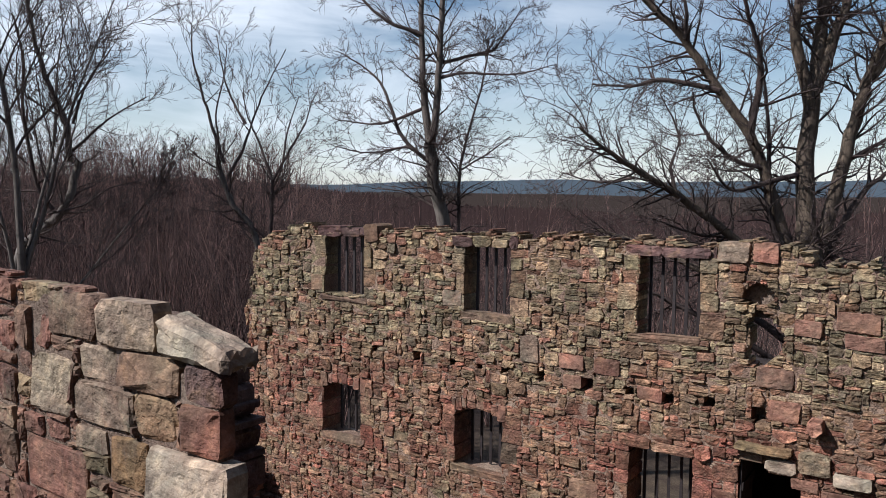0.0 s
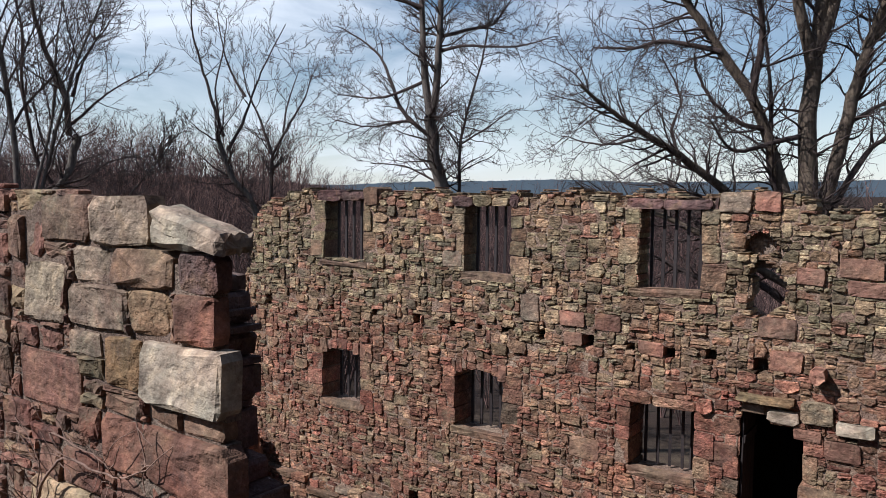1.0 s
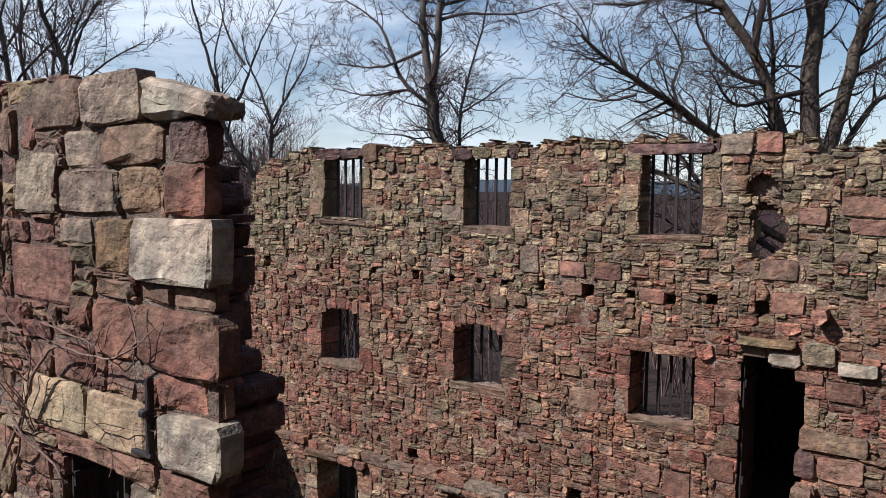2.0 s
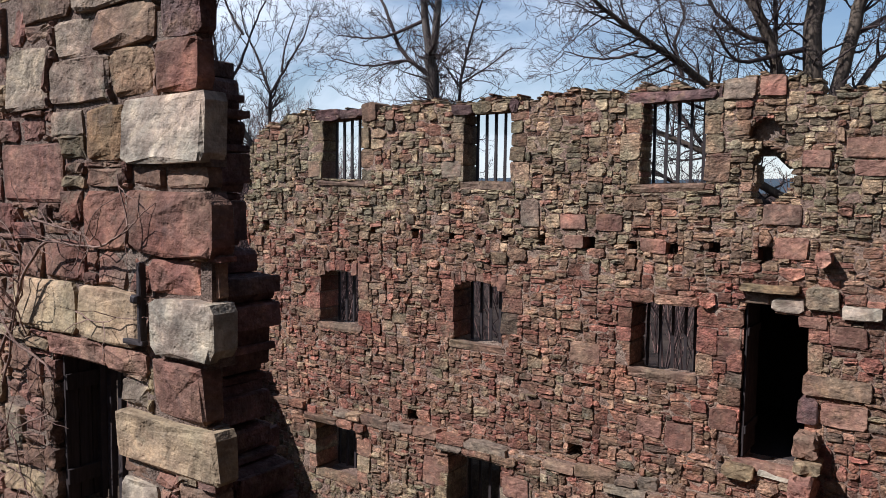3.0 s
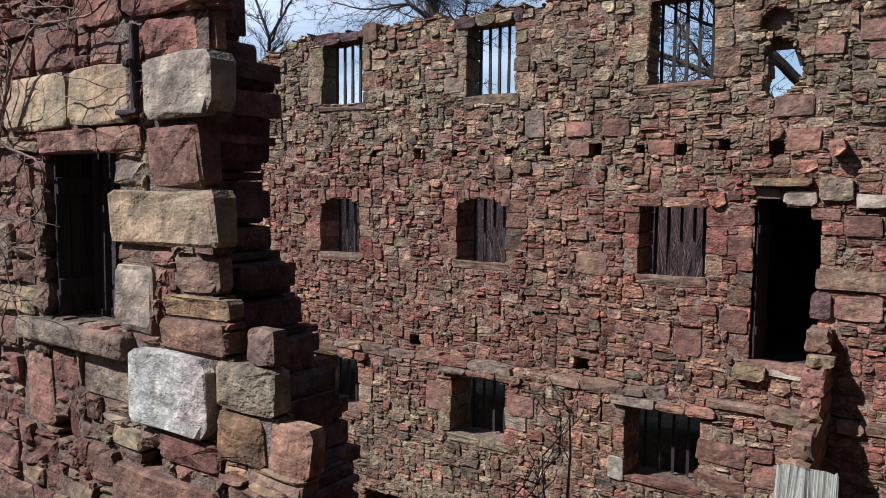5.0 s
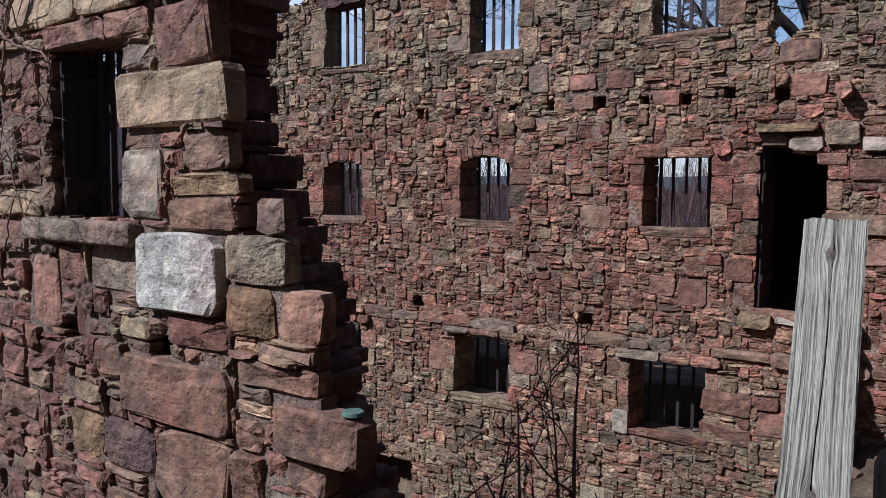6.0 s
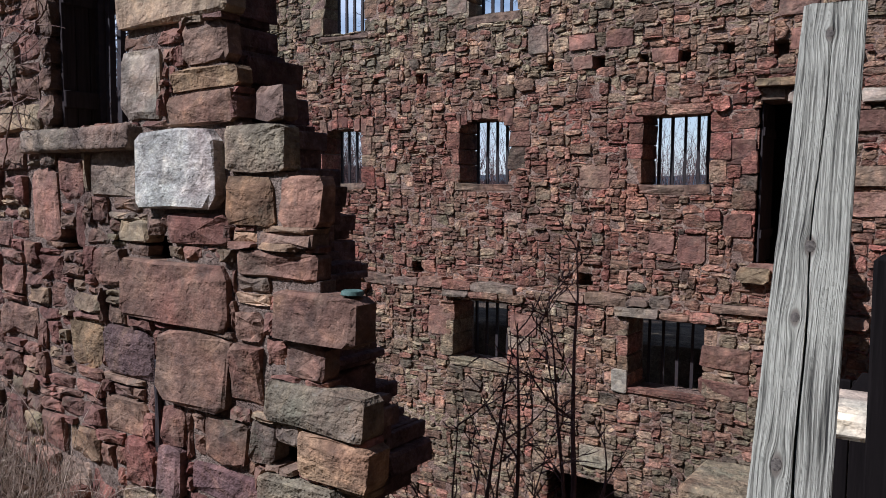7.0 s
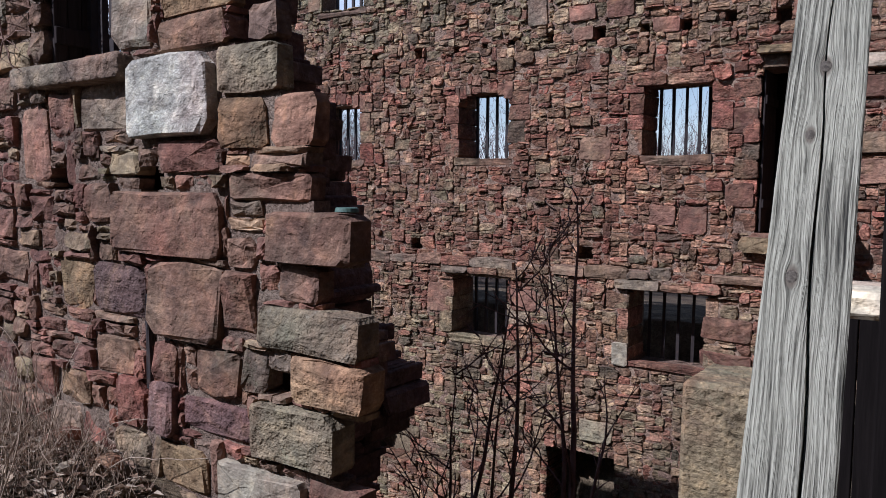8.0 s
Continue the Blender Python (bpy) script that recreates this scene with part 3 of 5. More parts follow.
CELLAR, CELLAR_2 = (-4.87, -3.92, -2.60, -1.46), (-8.15, -7.30, -2.22, -1.32)
DOORWAY = (-2.29, -1.60, 1.57, 3.45)
OPENINGS = TOP_WINDOWS + MIDDLE_WINDOWS + LOW_WINDOWS + [CELLAR, CELLAR_2, DOORWAY]
JOIST_HOLES = [(-10.61, 4.08, 0.18), (-7.20, 4.07, 0.16), (-6.51, 4.08, 0.09), (-6.04, 4.08, 0.08), (-5.59, 4.09, 0.08), (-5.0, 4.08, 0.11), (-4.31, 4.06, 0.17),
               (-3.71, 4.06, 0.12), (-3.19, 4.06, 0.12), (-2.67, 4.07, 0.13), (-2.07, 4.04, 0.16), (-7.23, 1.23, 0.15), (-4.42, 1.22, 0.17), (-9.0, 4.1, 0.09), (-8.1, 4.1, 0.08)]


def back_top(x):
    """The broken top of the wall."""
    z = 6.06 + 0.035 * math.sin(5.1 * x) + 0.03 * math.sin(13.7 * x + 1) + 0.02 * math.sin(31 * x)
    if x < -10.0:
        z -= 0.37 * (-10.0 - x) + 0.9 * max(0.0, -10.75 - x)
    if x > -1.58:
        z -= 0.16
    if x > -0.95:
        z -= 0.28 * min(1.0, (x + 0.95) / 0.3)
    return z


def back_solid(x, z):
    if z > back_top(x) or x < -11.15 + 0.1 * math.sin(4 * z) + 0.05 * math.sin(11 * z):
        return False
    for a, b, c, d in OPENINGS:
        if a < x < b and c < z < d:
            return d == DOORWAY[3] and x > -1.98 and z > 3.36
    ragged = 0.25 * noise.noise((x * 7, z * 7, 3.1))
    if ((x + 2.07 - 0.06 * math.sin(8 * z)) / 0.19) ** 2 + ((z - 4.92) / 0.34) ** 2 < 1 + ragged:
        return False
    if ((x + 2.12) / 0.17) ** 2 + ((z - 5.46) / 0.14) ** 2 < 1 + ragged:
        return False
    for hx, hz, hs in JOIST_HOLES:
        if abs(x - hx) < hs / 2 and abs(z - hz) < hs / 2:
            return False
    return True


def smooth_down(a, b, v):
    return 1 - smooth_step(a, b, v)


def back_face(x, z):
    """The storey below the old floor stands ten centimetres proud."""
    return BACK - 0.10 * smooth_down(0.98, 1.06, z)


back_wall = new("wall_back")
tagged(back_wall, "ruined four-storey wall of red and tan sandstone rubble", "wall", kind="structure")
back = Masonry(-11.4, 3.0, -3.18, 6.3, 0.04, 0.032, back_solid, 21)

def dress(m, a, b, c, d, tone_lintel, tone_jamb, rng):
    """Lintel, sill and larger jamb stones round an opening."""
    if tone_lintel:
        x, end = a - rng.uniform(0.08, 0.22), b + rng.uniform(0.06, 0.2)
        while x < end:
            w = min(rng.uniform(0.22, 0.62), end - x + 0.05)
            m.block(x, x + w, d - rng.uniform(0.0, 0.03), d + rng.uniform(0.09, 0.17), rng.choice((tone_lintel, "any", "purple")), rng.uniform(0.01, 0.06), 1.4)
            x += w
    m.block(a - rng.uniform(0.04, 0.12), b + rng.uniform(0.03, 0.12), c - rng.uniform(0.09, 0.13), c, tone_jamb, 0.02, 1.3)
    for edge, way in ((a, -1), (b, 1)):
        z = c
        while z < d - 0.1:
            h, w = min(rng.uniform(0.16, 0.34), d - z), rng.uniform(0.14, 0.36)
            m.block(min(edge, edge + way * w), max(edge, edge + way * w), z, z + h, "any", rng.uniform(0.0, 0.03))
            z += h


def arch_drop(x, a, b):
    """How far the flat arch of a window hangs down beside its crown."""
    return 0.11 * min(1.0, abs(2 * (x - a) / (b - a) - 1)) ** 2.2


def voussoirs(m, a, b, c, d, rng):
    """Small upright stones in a flat arch over an opening."""
    x = a - 0.06
    while x < b + 0.02:
        w = rng.uniform(0.09, 0.16)
        m.block(x, x + w, d - arch_drop(x + w / 2, a, b), d + rng.uniform(0.10, 0.19), rng.choice(("any", "any", "red", "brown")), rng.uniform(0.0, 0.03), 1.1)
        x += w


dress_rng = random.Random(5)
for win in TOP_WINDOWS:
    dress(back, *win, "purple", "brown", dress_rng)
for win in MIDDLE_WINDOWS[:2]:
    voussoirs(back, *win, dress_rng)
    dress(back, *win, "", "brown", dress_rng)
dress(back, *MIDDLE_WINDOWS[2], "red", "brown", dress_rng)
for win in LOW_WINDOWS:
    dress(back, *win, "", "any", dress_rng)
dress(back, *DOORWAY[:3], 3.36, "", "red", dress_rng)
# flat hoods over the low windows
for hood_x, hood_end, hood_z in ((-9.46, -8.10, 0.78), (-6.66, -5.28, 0.82), (-3.96, -2.55, 0.80)):
    while hood_x < hood_end - 0.1:
        hood_w = min(dress_rng.uniform(0.35, 0.75), hood_end - hood_x)
        back.block(hood_x, hood_x + hood_w, hood_z, hood_z + dress_rng.uniform(0.09, 0.15), dress_rng.choice(("brown", "any", "grey")), dress_rng.uniform(0.05, 0.09), 1.4)
        hood_x += hood_w
# the broken head and the right side of the doorway
back.block(-2.34, -1.68, 3.58, 3.68, "ochre", 0.13, 1.2)
back.block(-1.62, -1.28, 3.42, 3.68, "mossy", 0.08, 1.1)
back.block(-1.26, -0.86, 3.36, 3.51, "pale", 0.08, 1.1)
back.block(-2.30, -2.02, 3.44, 3.57, "brown", 0.02, 1.2)
back.block(-1.70, -1.40, 3.22, 3.35, "red", 0.04)
back.block(-1.38, -1.00, 3.05, 3.28, "red", 0.04)
back.block(-1.64, -0.92, 2.45, 2.69, "brown", 0.06, 1.0)
back.block(-1.68, -1.44, 2.12, 2.42, "purple", 0.05, 1.0)
back.block(-1.42, -0.95, 2.14, 2.40, "red", 0.04)
back.block(-2.48, -2.10, 1.33, 1.52, "ochre", 0.10, 1.4)
back.block(-2.08, -1.70, 1.42, 1.50, "pale", 0.04, 1.4)
back.block(-1.53, -1.36, 3.92, 4.10, "red", 0.20, 1.3)
back.block(-2.84, -2.27, 0.28, 0.54, "red", 0.03)
back.block(-2.85, -2.26, -0.07, 0.14, "red", 0.03)
back.block(-4.40, -3.92, -1.26, -0.98, "mossy", 0.05)
# stones that stand out of the rubble
back.block(-2.62, -2.25, 5.82, 6.08, "grey", 0.04)
back.block(-2.22, -1.92, 5.84, 6.08, "red", 0.04)
back.block(-1.30, -0.85, 5.14, 5.36, "red", 0.03)
back.block(-1.20, -0.80, 4.95, 5.12, "red", 0.03)
back.block(-1.72, -1.42, 5.02, 5.22, "red", 0.05)
back.block(-2.12, -1.70, 4.36, 4.60, "brown", 0.03)
back.block(-1.98, -1.62, 3.98, 4.22, "red", 0.03)
back.block(-6.72, -6.36, 4.93, 5.18, "grey", 0.03)
back.block(-9.52, -9.22, 4.95, 5.25, "brown", 0.03)
back.block(-8.30, -7.98, 5.82, 6.14, "brown", 0.05)
back.block(-3.58, -3.24, 1.62, 1.88, "red", 0.03)
back.block(-3.20, -2.86, 1.52, 1.88, "red", 0.02)
back.block(-2.72, -2.33, 2.72, 3.02, "red", 0.02)
back.block(-2.66, -2.31, 1.86, 2.14, "red", 0.03)
back.block(-4.55, -4.12, 2.42, 2.72, "red", 0.02)
back.block(-4.66, -4.38, 3.98, 4.16, "red", 0.04)
back.block(-4.20, -3.84, 4.22, 4.44, "red", 0.03)
back.block(-4.72, -4.34, 4.24, 4.44, "red", 0.03)
back.block(-3.60, -3.26, 3.98, 4.16, "red", 0.03)
back.block(-5.35, -5.05, 4.26, 4.62, "grey", 0.02)
back.block(-2.00, -1.63, 3.37, 3.54, "pale", 0.06, 1.4)
back.block(-2.22, -1.86, 0.10, 0.40, "red", 0.02)
back.block(-5.50, -5.10, 0.34, 0.66, "red", 0.03)
back.block(-6.95, -6.50, 0.22, 0.66, "red", 0.02)
back.block(-3.99, -3.77, -0.20, 0.12, "pale", 0.04)
# the weathered ledge where the wall grows thicker
ledge_rng, ledge_x = random.Random(19), -11.0
while ledge_x < -0.9:
    ledge_w = ledge_rng.uniform(0.25, 0.75)
    if ledge_rng.random() < 0.85:
        back.block(ledge_x, ledge_x + ledge_w, 0.93 + ledge_rng.uniform(-0.02, 0.02), 1.05 + ledge_rng.uniform(-0.02, 0.04), ledge_rng.choice(("grey", "brown", "any")), ledge_rng.uniform(0.03, 0.09), 1.2)
    ledge_x += ledge_w


def rubble_sizes(rng, x, z):
    p = rng.random()
    if p < 0.12:
        return rng.randint(4, 8), rng.randint(4, 6)
    if p < 0.42:
        return rng.randint(3, 6), rng.randint(2, 4)
    if p < 0.88:
        return rng.randint(3, 7), rng.randint(1, 2)
    return rng.randint(2, 3), rng.randint(2, 3)


back.fill(rubble_sizes, (0.005, 0.046), 1.25, 2.2)
back.outlines()
BACK_TONES = dict(TONES, any=mat_back)
back.build(back_wall, back_face, lambda z: back_rear(z) - BACK, BACK_TONES, lambda x, z: abs(x + 3.0) + 0.6 * abs(z - 3.5), 300, 0.12, 0.008, 0.03, 0.5, 0.0012)
back.core(back_wall, back_face, back_rear, 0.0, mat_mortar)
hole_v, hole_f = [], []
for hx, hz, hs in JOIST_HOLES + [(-2.12, 5.46, 0.40)]:
    box_into(hole_v, hole_f, hx - hs / 2 - 0.08, hx + hs / 2 + 0.08, BACK + (0.14 if hs > 0.3 else 0.24), 9.796, hz - hs / 2 - 0.08, min(hz + hs / 2 + 0.08, 5.9))
part_mesh("hole_backing", mesh_from("hole_backing", hole_v, hole_f, mat_core), back_wall)


# ---- iron grilles ----
def bar_mesh(half, length):
    """A square forged bar of slightly uneven thickness."""
    verts, faces, rng = [], [], random.Random(1)
    for i in range(7):
        f, z = half * rng.uniform(0.85, 1.1), length * (i / 6 - 0.5)
        verts += [(-f, -f, z), (f, -f, z), (f, f, z), (-f, f, z)]
    for i in range(6):
        for s in range(4):
            k = (s + 1) % 4
            faces.append((i * 4 + s, i * 4 + k, i * 4 + 4 + k, i * 4 + 4 + s))
    return mesh_from("bar", verts, faces, mat_iron)


def window_grille(a, b, c, d, y, count, half=0.019):
    """Upright bars let into the lintel and the sill."""
    thing = new("window_grille")
    thing.location = ((a + b) / 2, y, c)
    me = bar_mesh(half, d - c + 0.06)
    step = (b - a) / count
    for i in range(count):
        ob = new("bar", me)
        ob.parent = thing
        ob.location = (-(b - a) / 2 + (i + 0.5) * step, 0, (d - c) / 2)
        ob.rotation_euler = (0, radians(random.uniform(-0.5, 0.5)), random.uniform(0.0, 0.3))
    return tagged(thing, "rusty black iron bars set in a stone window opening", "window bars", "barred windows of the ruin")


for win in TOP_WINDOWS:
    window_grille(*win, BARS, 5)
for win in MIDDLE_WINDOWS + LOW_WINDOWS:
    window_grille(*win, BARS + 0.13, 5)
window_grille(*CELLAR, BARS + 0.13, 7)


# ---- the front wall: large dressed blocks, broken off at one end ----
FRONT, FRONT_REAR = 2.475, 2.79
FRONT_WINDOW = (-4.66, -3.96, 2.74, 3.68)
STEPS = [(5.72, -3.74), (5.46, -3.20), (5.20, -3.22), (4.82, -3.12), (4.70, -3.15), (4.36, -3.07), (4.15, -3.12), (3.82, -3.05), (3.50, -3.17), (3.20, -3.06),
         (2.98, -3.10), (2.69, -3.00), (2.45, -2.70), (2.20, -2.49), (1.97, -2.50), (1.70, -2.25), (1.51, -2.46), (1.31, -2.20), (1.07, -2.18), (0.80, -2.34), (-9.0, -2.20)]


def front_end(z):
    for level, x in STEPS:
        if z >= level:
            return x
    return -2.2


def front_solid(x, z):
    a, b, c, d = FRONT_WINDOW
    if (abs(x + 3.66) < 0.07 and abs(z - 2.085) < 0.065) or (abs(x + 4.53) < 0.08 and abs(z - 2.075) < 0.065) or (abs(x + 2.70) < 0.08 and abs(z - 1.16) < 0.06):
        return False
    if x > front_end(z) or z > (5.945 if x > -4.5 else 6.03) + 0.02 * math.sin(3 * x) or (a < x < b and c < z < d):
        return False
    return True


front_wall = new("wall_front")
tagged(front_wall, "ruined wall end of large red, brown and cream sandstone blocks", "wall", kind="structure")
front = Masonry(-6.4, -2.1, 0.3, 6.2, 0.05, 0.04, front_solid, 8)

def course(z0, z1, *blocks):
    for x0, x1, tone, proud in blocks:
        front.block(x0, x1, z0, z1, tone, proud, 1.15)


course(5.70, 5.99, (-4.32, -3.74, "grey", 0.05), (-4.92, -4.36, "brown", 0.03))
course(5.47, 5.69, (-4.13, -3.57, "brown", 0.03), (-3.54, -3.20, "purple", 0.02), (-4.56, -4.16, "grey", 0.01))
course(5.20, 5.46, (-3.96, -3.58, "ochre", 0.02), (-3.55, -3.22, "red", 0.03), (-4.62, -3.98, "grey", 0.03))
course(5.18, 5.56, (-5.14, -4.64, "grey", 0.03))
course(4.83, 5.19, (-3.82, -3.12, "pale", 0.06))
course(4.86, 5.17, (-4.24, -3.85, "ochre", 0.02))
course(5.00, 5.16, (-4.62, -4.27, "grey", 0.02))
course(4.62, 4.98, (-5.24, -4.48, "red", 0.02))
course(4.71, 4.82, (-3.82, -3.50, "brown", 0.01), (-3.49, -3.16, "brown", 0.01), (-4.24, -3.84, "brown", 0.03))
course(4.36, 4.70, (-3.82, -3.07, "red", 0.05), (-4.28, -3.84, "red", 0.02))
course(4.16, 4.35, (-3.64, -3.22, "red", 0.02), (-3.20, -3.12, "brown", -0.02))
course(4.16, 4.40, (-4.75, -4.28, "red", 0.02))
course(3.84, 4.15, (-3.60, -3.05, "pale", 0.07), (-4.34, -3.72, "cream", 0.05), (-5.10, -4.37, "cream", 0.04))
course(3.69, 3.83, (-4.72, -4.08, "red", 0.03), (-4.06, -3.68, "red", 0.04))
course(3.51, 3.82, (-3.65, -3.17, "red", 0.03))
course(3.52, 3.66, (-3.94, -3.68, "grey", 0.01))
course(3.21, 3.50, (-3.95, -3.06, "cream", 0.05))
course(3.11, 3.20, (-3.95, -3.66, "brown", 0.0), (-3.64, -3.44, "red", 0.01))
course(2.74, 3.10, (-3.94, -3.60, "pale", 0.03))
course(2.98, 3.19, (-3.42, -3.10, "brown", 0.02))
course(2.86, 2.97, (-3.52, -3.02, "ochre", 0.02))
course(2.69, 2.85, (-3.56, -3.03, "brown", 0.03))
course(2.69, 2.86, (-2.92, -2.72, "brown", 0.0))
course(2.28, 2.68, (-3.79, -3.11, "white", 0.07))
course(2.46, 2.68, (-3.09, -2.70, "mossy", 0.03))
course(2.21, 2.45, (-3.09, -2.77, "ochre", 0.03), (-2.76, -2.48, "brown", 0.01))
course(2.33, 2.58, (-4.30, -3.82, "grey", 0.006))
course(2.06, 2.50, (-4.98, -4.62, "red", 0.01))
course(2.10, 2.27, (-3.56, -3.08, "red", 0.03))
course(2.10, 2.24, (-4.02, -3.74, "cream", 0.02))
course(2.12, 2.19, (-3.06, -2.90, "cream", 0.01), (-2.89, -2.52, "grey", 0.02))
course(1.97, 2.10, (-3.03, -2.50, "brown", 0.02))
course(1.69, 2.02, (-3.96, -3.08, "red", 0.05))
course(1.71, 1.93, (-2.76, -2.25, "brown", 0.06))
course(1.84, 1.90, (-3.05, -2.80, "cream", 0.02))
course(1.84, 2.06, (-4.27, -3.99, "red", 0.02))
course(1.28, 1.67, (-3.65, -3.09, "brown", 0.05))
course(1.34, 1.62, (-4.16, -3.71, "purple", 0.03))
course(1.32, 1.64, (-4.54, -4.18, "ochre", 0.01))
course(1.53, 1.70, (-2.70, -2.46, "brown", 0.02))
course(1.32, 1.51, (-2.84, -2.20, "mossy", 0.05))
course(1.09, 1.31, (-2.61, -2.18, "ochre", 0.06), (-2.95, -2.79, "grey", 0.02))
course(1.21, 1.31, (-2.79, -2.62, "grey", 0.02))
course(1.03, 1.26, (-3.30, -2.97, "brown", 0.03))
course(1.02, 1.22, (-4.18, -3.79, "brown", 0.02))
course(0.80, 1.07, (-2.86, -2.34, "mossy", 0.07))
course(0.83, 1.00, (-3.42, -2.89, "purple", 0.02))
course(0.76, 1.04, (-3.66, -3.46, "purple", 0.06))
course(0.78, 0.98, (-4.58, -4.25, "ochre", 0.02))
course(0.50, 0.73, (-3.12, -2.55, "pale", 0.05), (-3.62, -3.22, "ochre", 0.02), (-4.02, -3.70, "mossy", 0.02))


def block_sizes(rng, x, z):
    p = rng.random()
    if p < 0.25:
        return rng.randint(5, 10), rng.randint(4, 8)
    if p < 0.6:
        return rng.randint(3, 7), rng.randint(2, 4)
    return rng.randint(2, 6), rng.randint(1, 2)


front.reserve(-2.8, -2.2, 1.92, 1.98)
front.reserve(-4.1, -3.1, 5.92, 6.1)
front.fill(block_sizes, (0.004, 0.045), 1.25)
flat_front = lambda x, z: FRONT
front.outlines(0.5, 0.25)
front.build(front_wall, flat_front, lambda z: 0.085, TONES, lambda x, z: abs(x + 3.2) + 0.2 * abs(z - 3), 300, 0.085, 0.020, 0.014, 0.55, 0.006)
front.core(front_wall, flat_front, lambda z: FRONT + 0.10, 0.0, mat_core)
rear_v, rear_f = [], []
for rx0, rx1, rz0, rz1 in ((-6.4, -4.69, 0.0, 5.88), (-4.69, -3.93, 0.0, 2.62), (-4.69, -3.80, 3.72, 5.88)):
    box_into(rear_v, rear_f, rx0, rx1, FRONT + (0.26 if rz1 < 3 else 0.102), FRONT_REAR, rz0, rz1)
part_mesh("backing", mesh_from("backing", rear_v, rear_f, mat_core), front_wall)

# the heart and the inner leaf are broken off on a slant behind the outer one, and lie in its shade
HEART_STEPS = [(5.20, -3.80), (4.70, -3.71), (4.36, -3.76), (4.18, -3.64), (4.06, -3.50), (3.90, -3.41), (3.62, -3.55), (3.30, -3.59), (3.08, -3.51), (2.90, -3.36), (2.68, -3.28),
               (2.50, -3.17), (2.30, -3.03), (2.00, -3.06), (1.75, -2.90), (1.55, -2.84), (1.30, -2.78), (0.9, -2.70), (-9.0, -2.80)]
LEAF_STEPS = [(3.10, -9.0), (2.90, -3.92), (2.65, -3.75), (2.45, -3.58), (2.25, -3.42), (1.95, -3.30), (1.60, -3.22), (1.26, -3.16), (1.12, -3.00), (1.05, -2.86), (0.78, -2.72),
              (0.62, -2.80), (-9.0, -3.05)]


def stepped(steps, x, z):
    for level, edge in steps:
        if z >= level:
            return edge - 0.30 < x < edge + 0.03 * math.sin(17 * z)
    return False


def inner_leaf(name, label, steps, near, thick, seed):
    leaf = Masonry(-4.4, -1.95, 0.2, 5.5, 0.05, 0.05, lambda x, z: stepped(steps, x, z), seed)
    leaf.fill(lambda rng, x, z: (rng.randint(5, 7), rng.randint(3, 6)), (-0.02, 0.02), 1.1)
    wall = new(name)
    tagged(wall, label, "wall", kind="structure")
    # every stone takes the darkest tone, so the end's shade sits partly in the colour
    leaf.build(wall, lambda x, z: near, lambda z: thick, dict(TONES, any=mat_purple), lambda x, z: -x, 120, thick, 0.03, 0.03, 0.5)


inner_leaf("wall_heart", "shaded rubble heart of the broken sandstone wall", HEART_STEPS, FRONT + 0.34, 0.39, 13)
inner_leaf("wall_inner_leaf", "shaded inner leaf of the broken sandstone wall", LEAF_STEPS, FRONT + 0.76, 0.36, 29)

# rubble packing between the leaves, kept back from the broken end
pack_v, pack_f = [], []
for steps, py0, py1, floor in ((HEART_STEPS, FRONT + 0.26, FRONT + 0.72, 0.0), (LEAF_STEPS, FRONT + 0.74, FRONT + 1.10, -2.4)):
    top = 5.45
    for level, edge in steps:
        low = max(level, floor)
        if edge > -8 and not (low > 2.5 and edge < -3.85):
            box_into(pack_v, pack_f, max(edge - 0.62, -3.92) if low > 2.4 else edge - 1.4, edge - 0.22, py0, py1, low, top)
        top = low
part_mesh("packing", mesh_from("packing", pack_v, pack_f, mat_core), front_wall)

# the plain rest of the front wall, past what is seen
rest_bm = rough_box(-9.5, -6.4, FRONT + 0.01, FRONT_REAR, -0.3, 5.9, random.Random(2), 0.03, 0.02, 6)
hole_v, hole_f = [], []
for hx, hz in ((-3.65, 2.085), (-4.53, 2.075), (-2.70, 1.16)):
    box_into(hole_v, hole_f, hx - 0.14, hx + 0.14, FRONT + 0.232, FRONT_REAR - 0.004, hz - 0.14, hz + 0.14)
part_mesh("hole_backing", mesh_from("hole_backing", hole_v, hole_f, mat_core), front_wall)
part("far_length", rest_bm, mat_front, front_wall)
window_grille(*FRONT_WINDOW, FRONT_REAR - 0.06, 6)
cap_bm = rough_box(-3.70, -3.11, FRONT - 0.07, FRONT + 0.17, 5.71, 5.94, random.Random(61), 0.03, 0.010, 3)
for v in cap_bm.verts:  # the last stone has slipped and slopes down to the broken end
    f = (v.co.x + 3.70) / 0.59
    v.co.z -= (0.15 if v.co.z > 5.82 else 0.015) * f
part("cap_stone", cap_bm, mat_pale, front_wall, "weathered pale cap stone, slipped and sloping")
sill_bm = rough_box(-4.92, -3.80, FRONT - 0.09, FRONT + 0.24, 2.585, 2.72, random.Random(6), 0.015, 0.006, 3)
part("sill", sill_bm, mat_grey, front_wall, "projecting lichen-spotted stone window sill", True)


# ---- trees ----
def frame_of(d):
    a = Vector((0, 0, 1)) if abs(d.z) < 0.9 else Vector((1, 0, 0))
    u = d.cross(a).normalized()
    return u, d.cross(u).normalized()


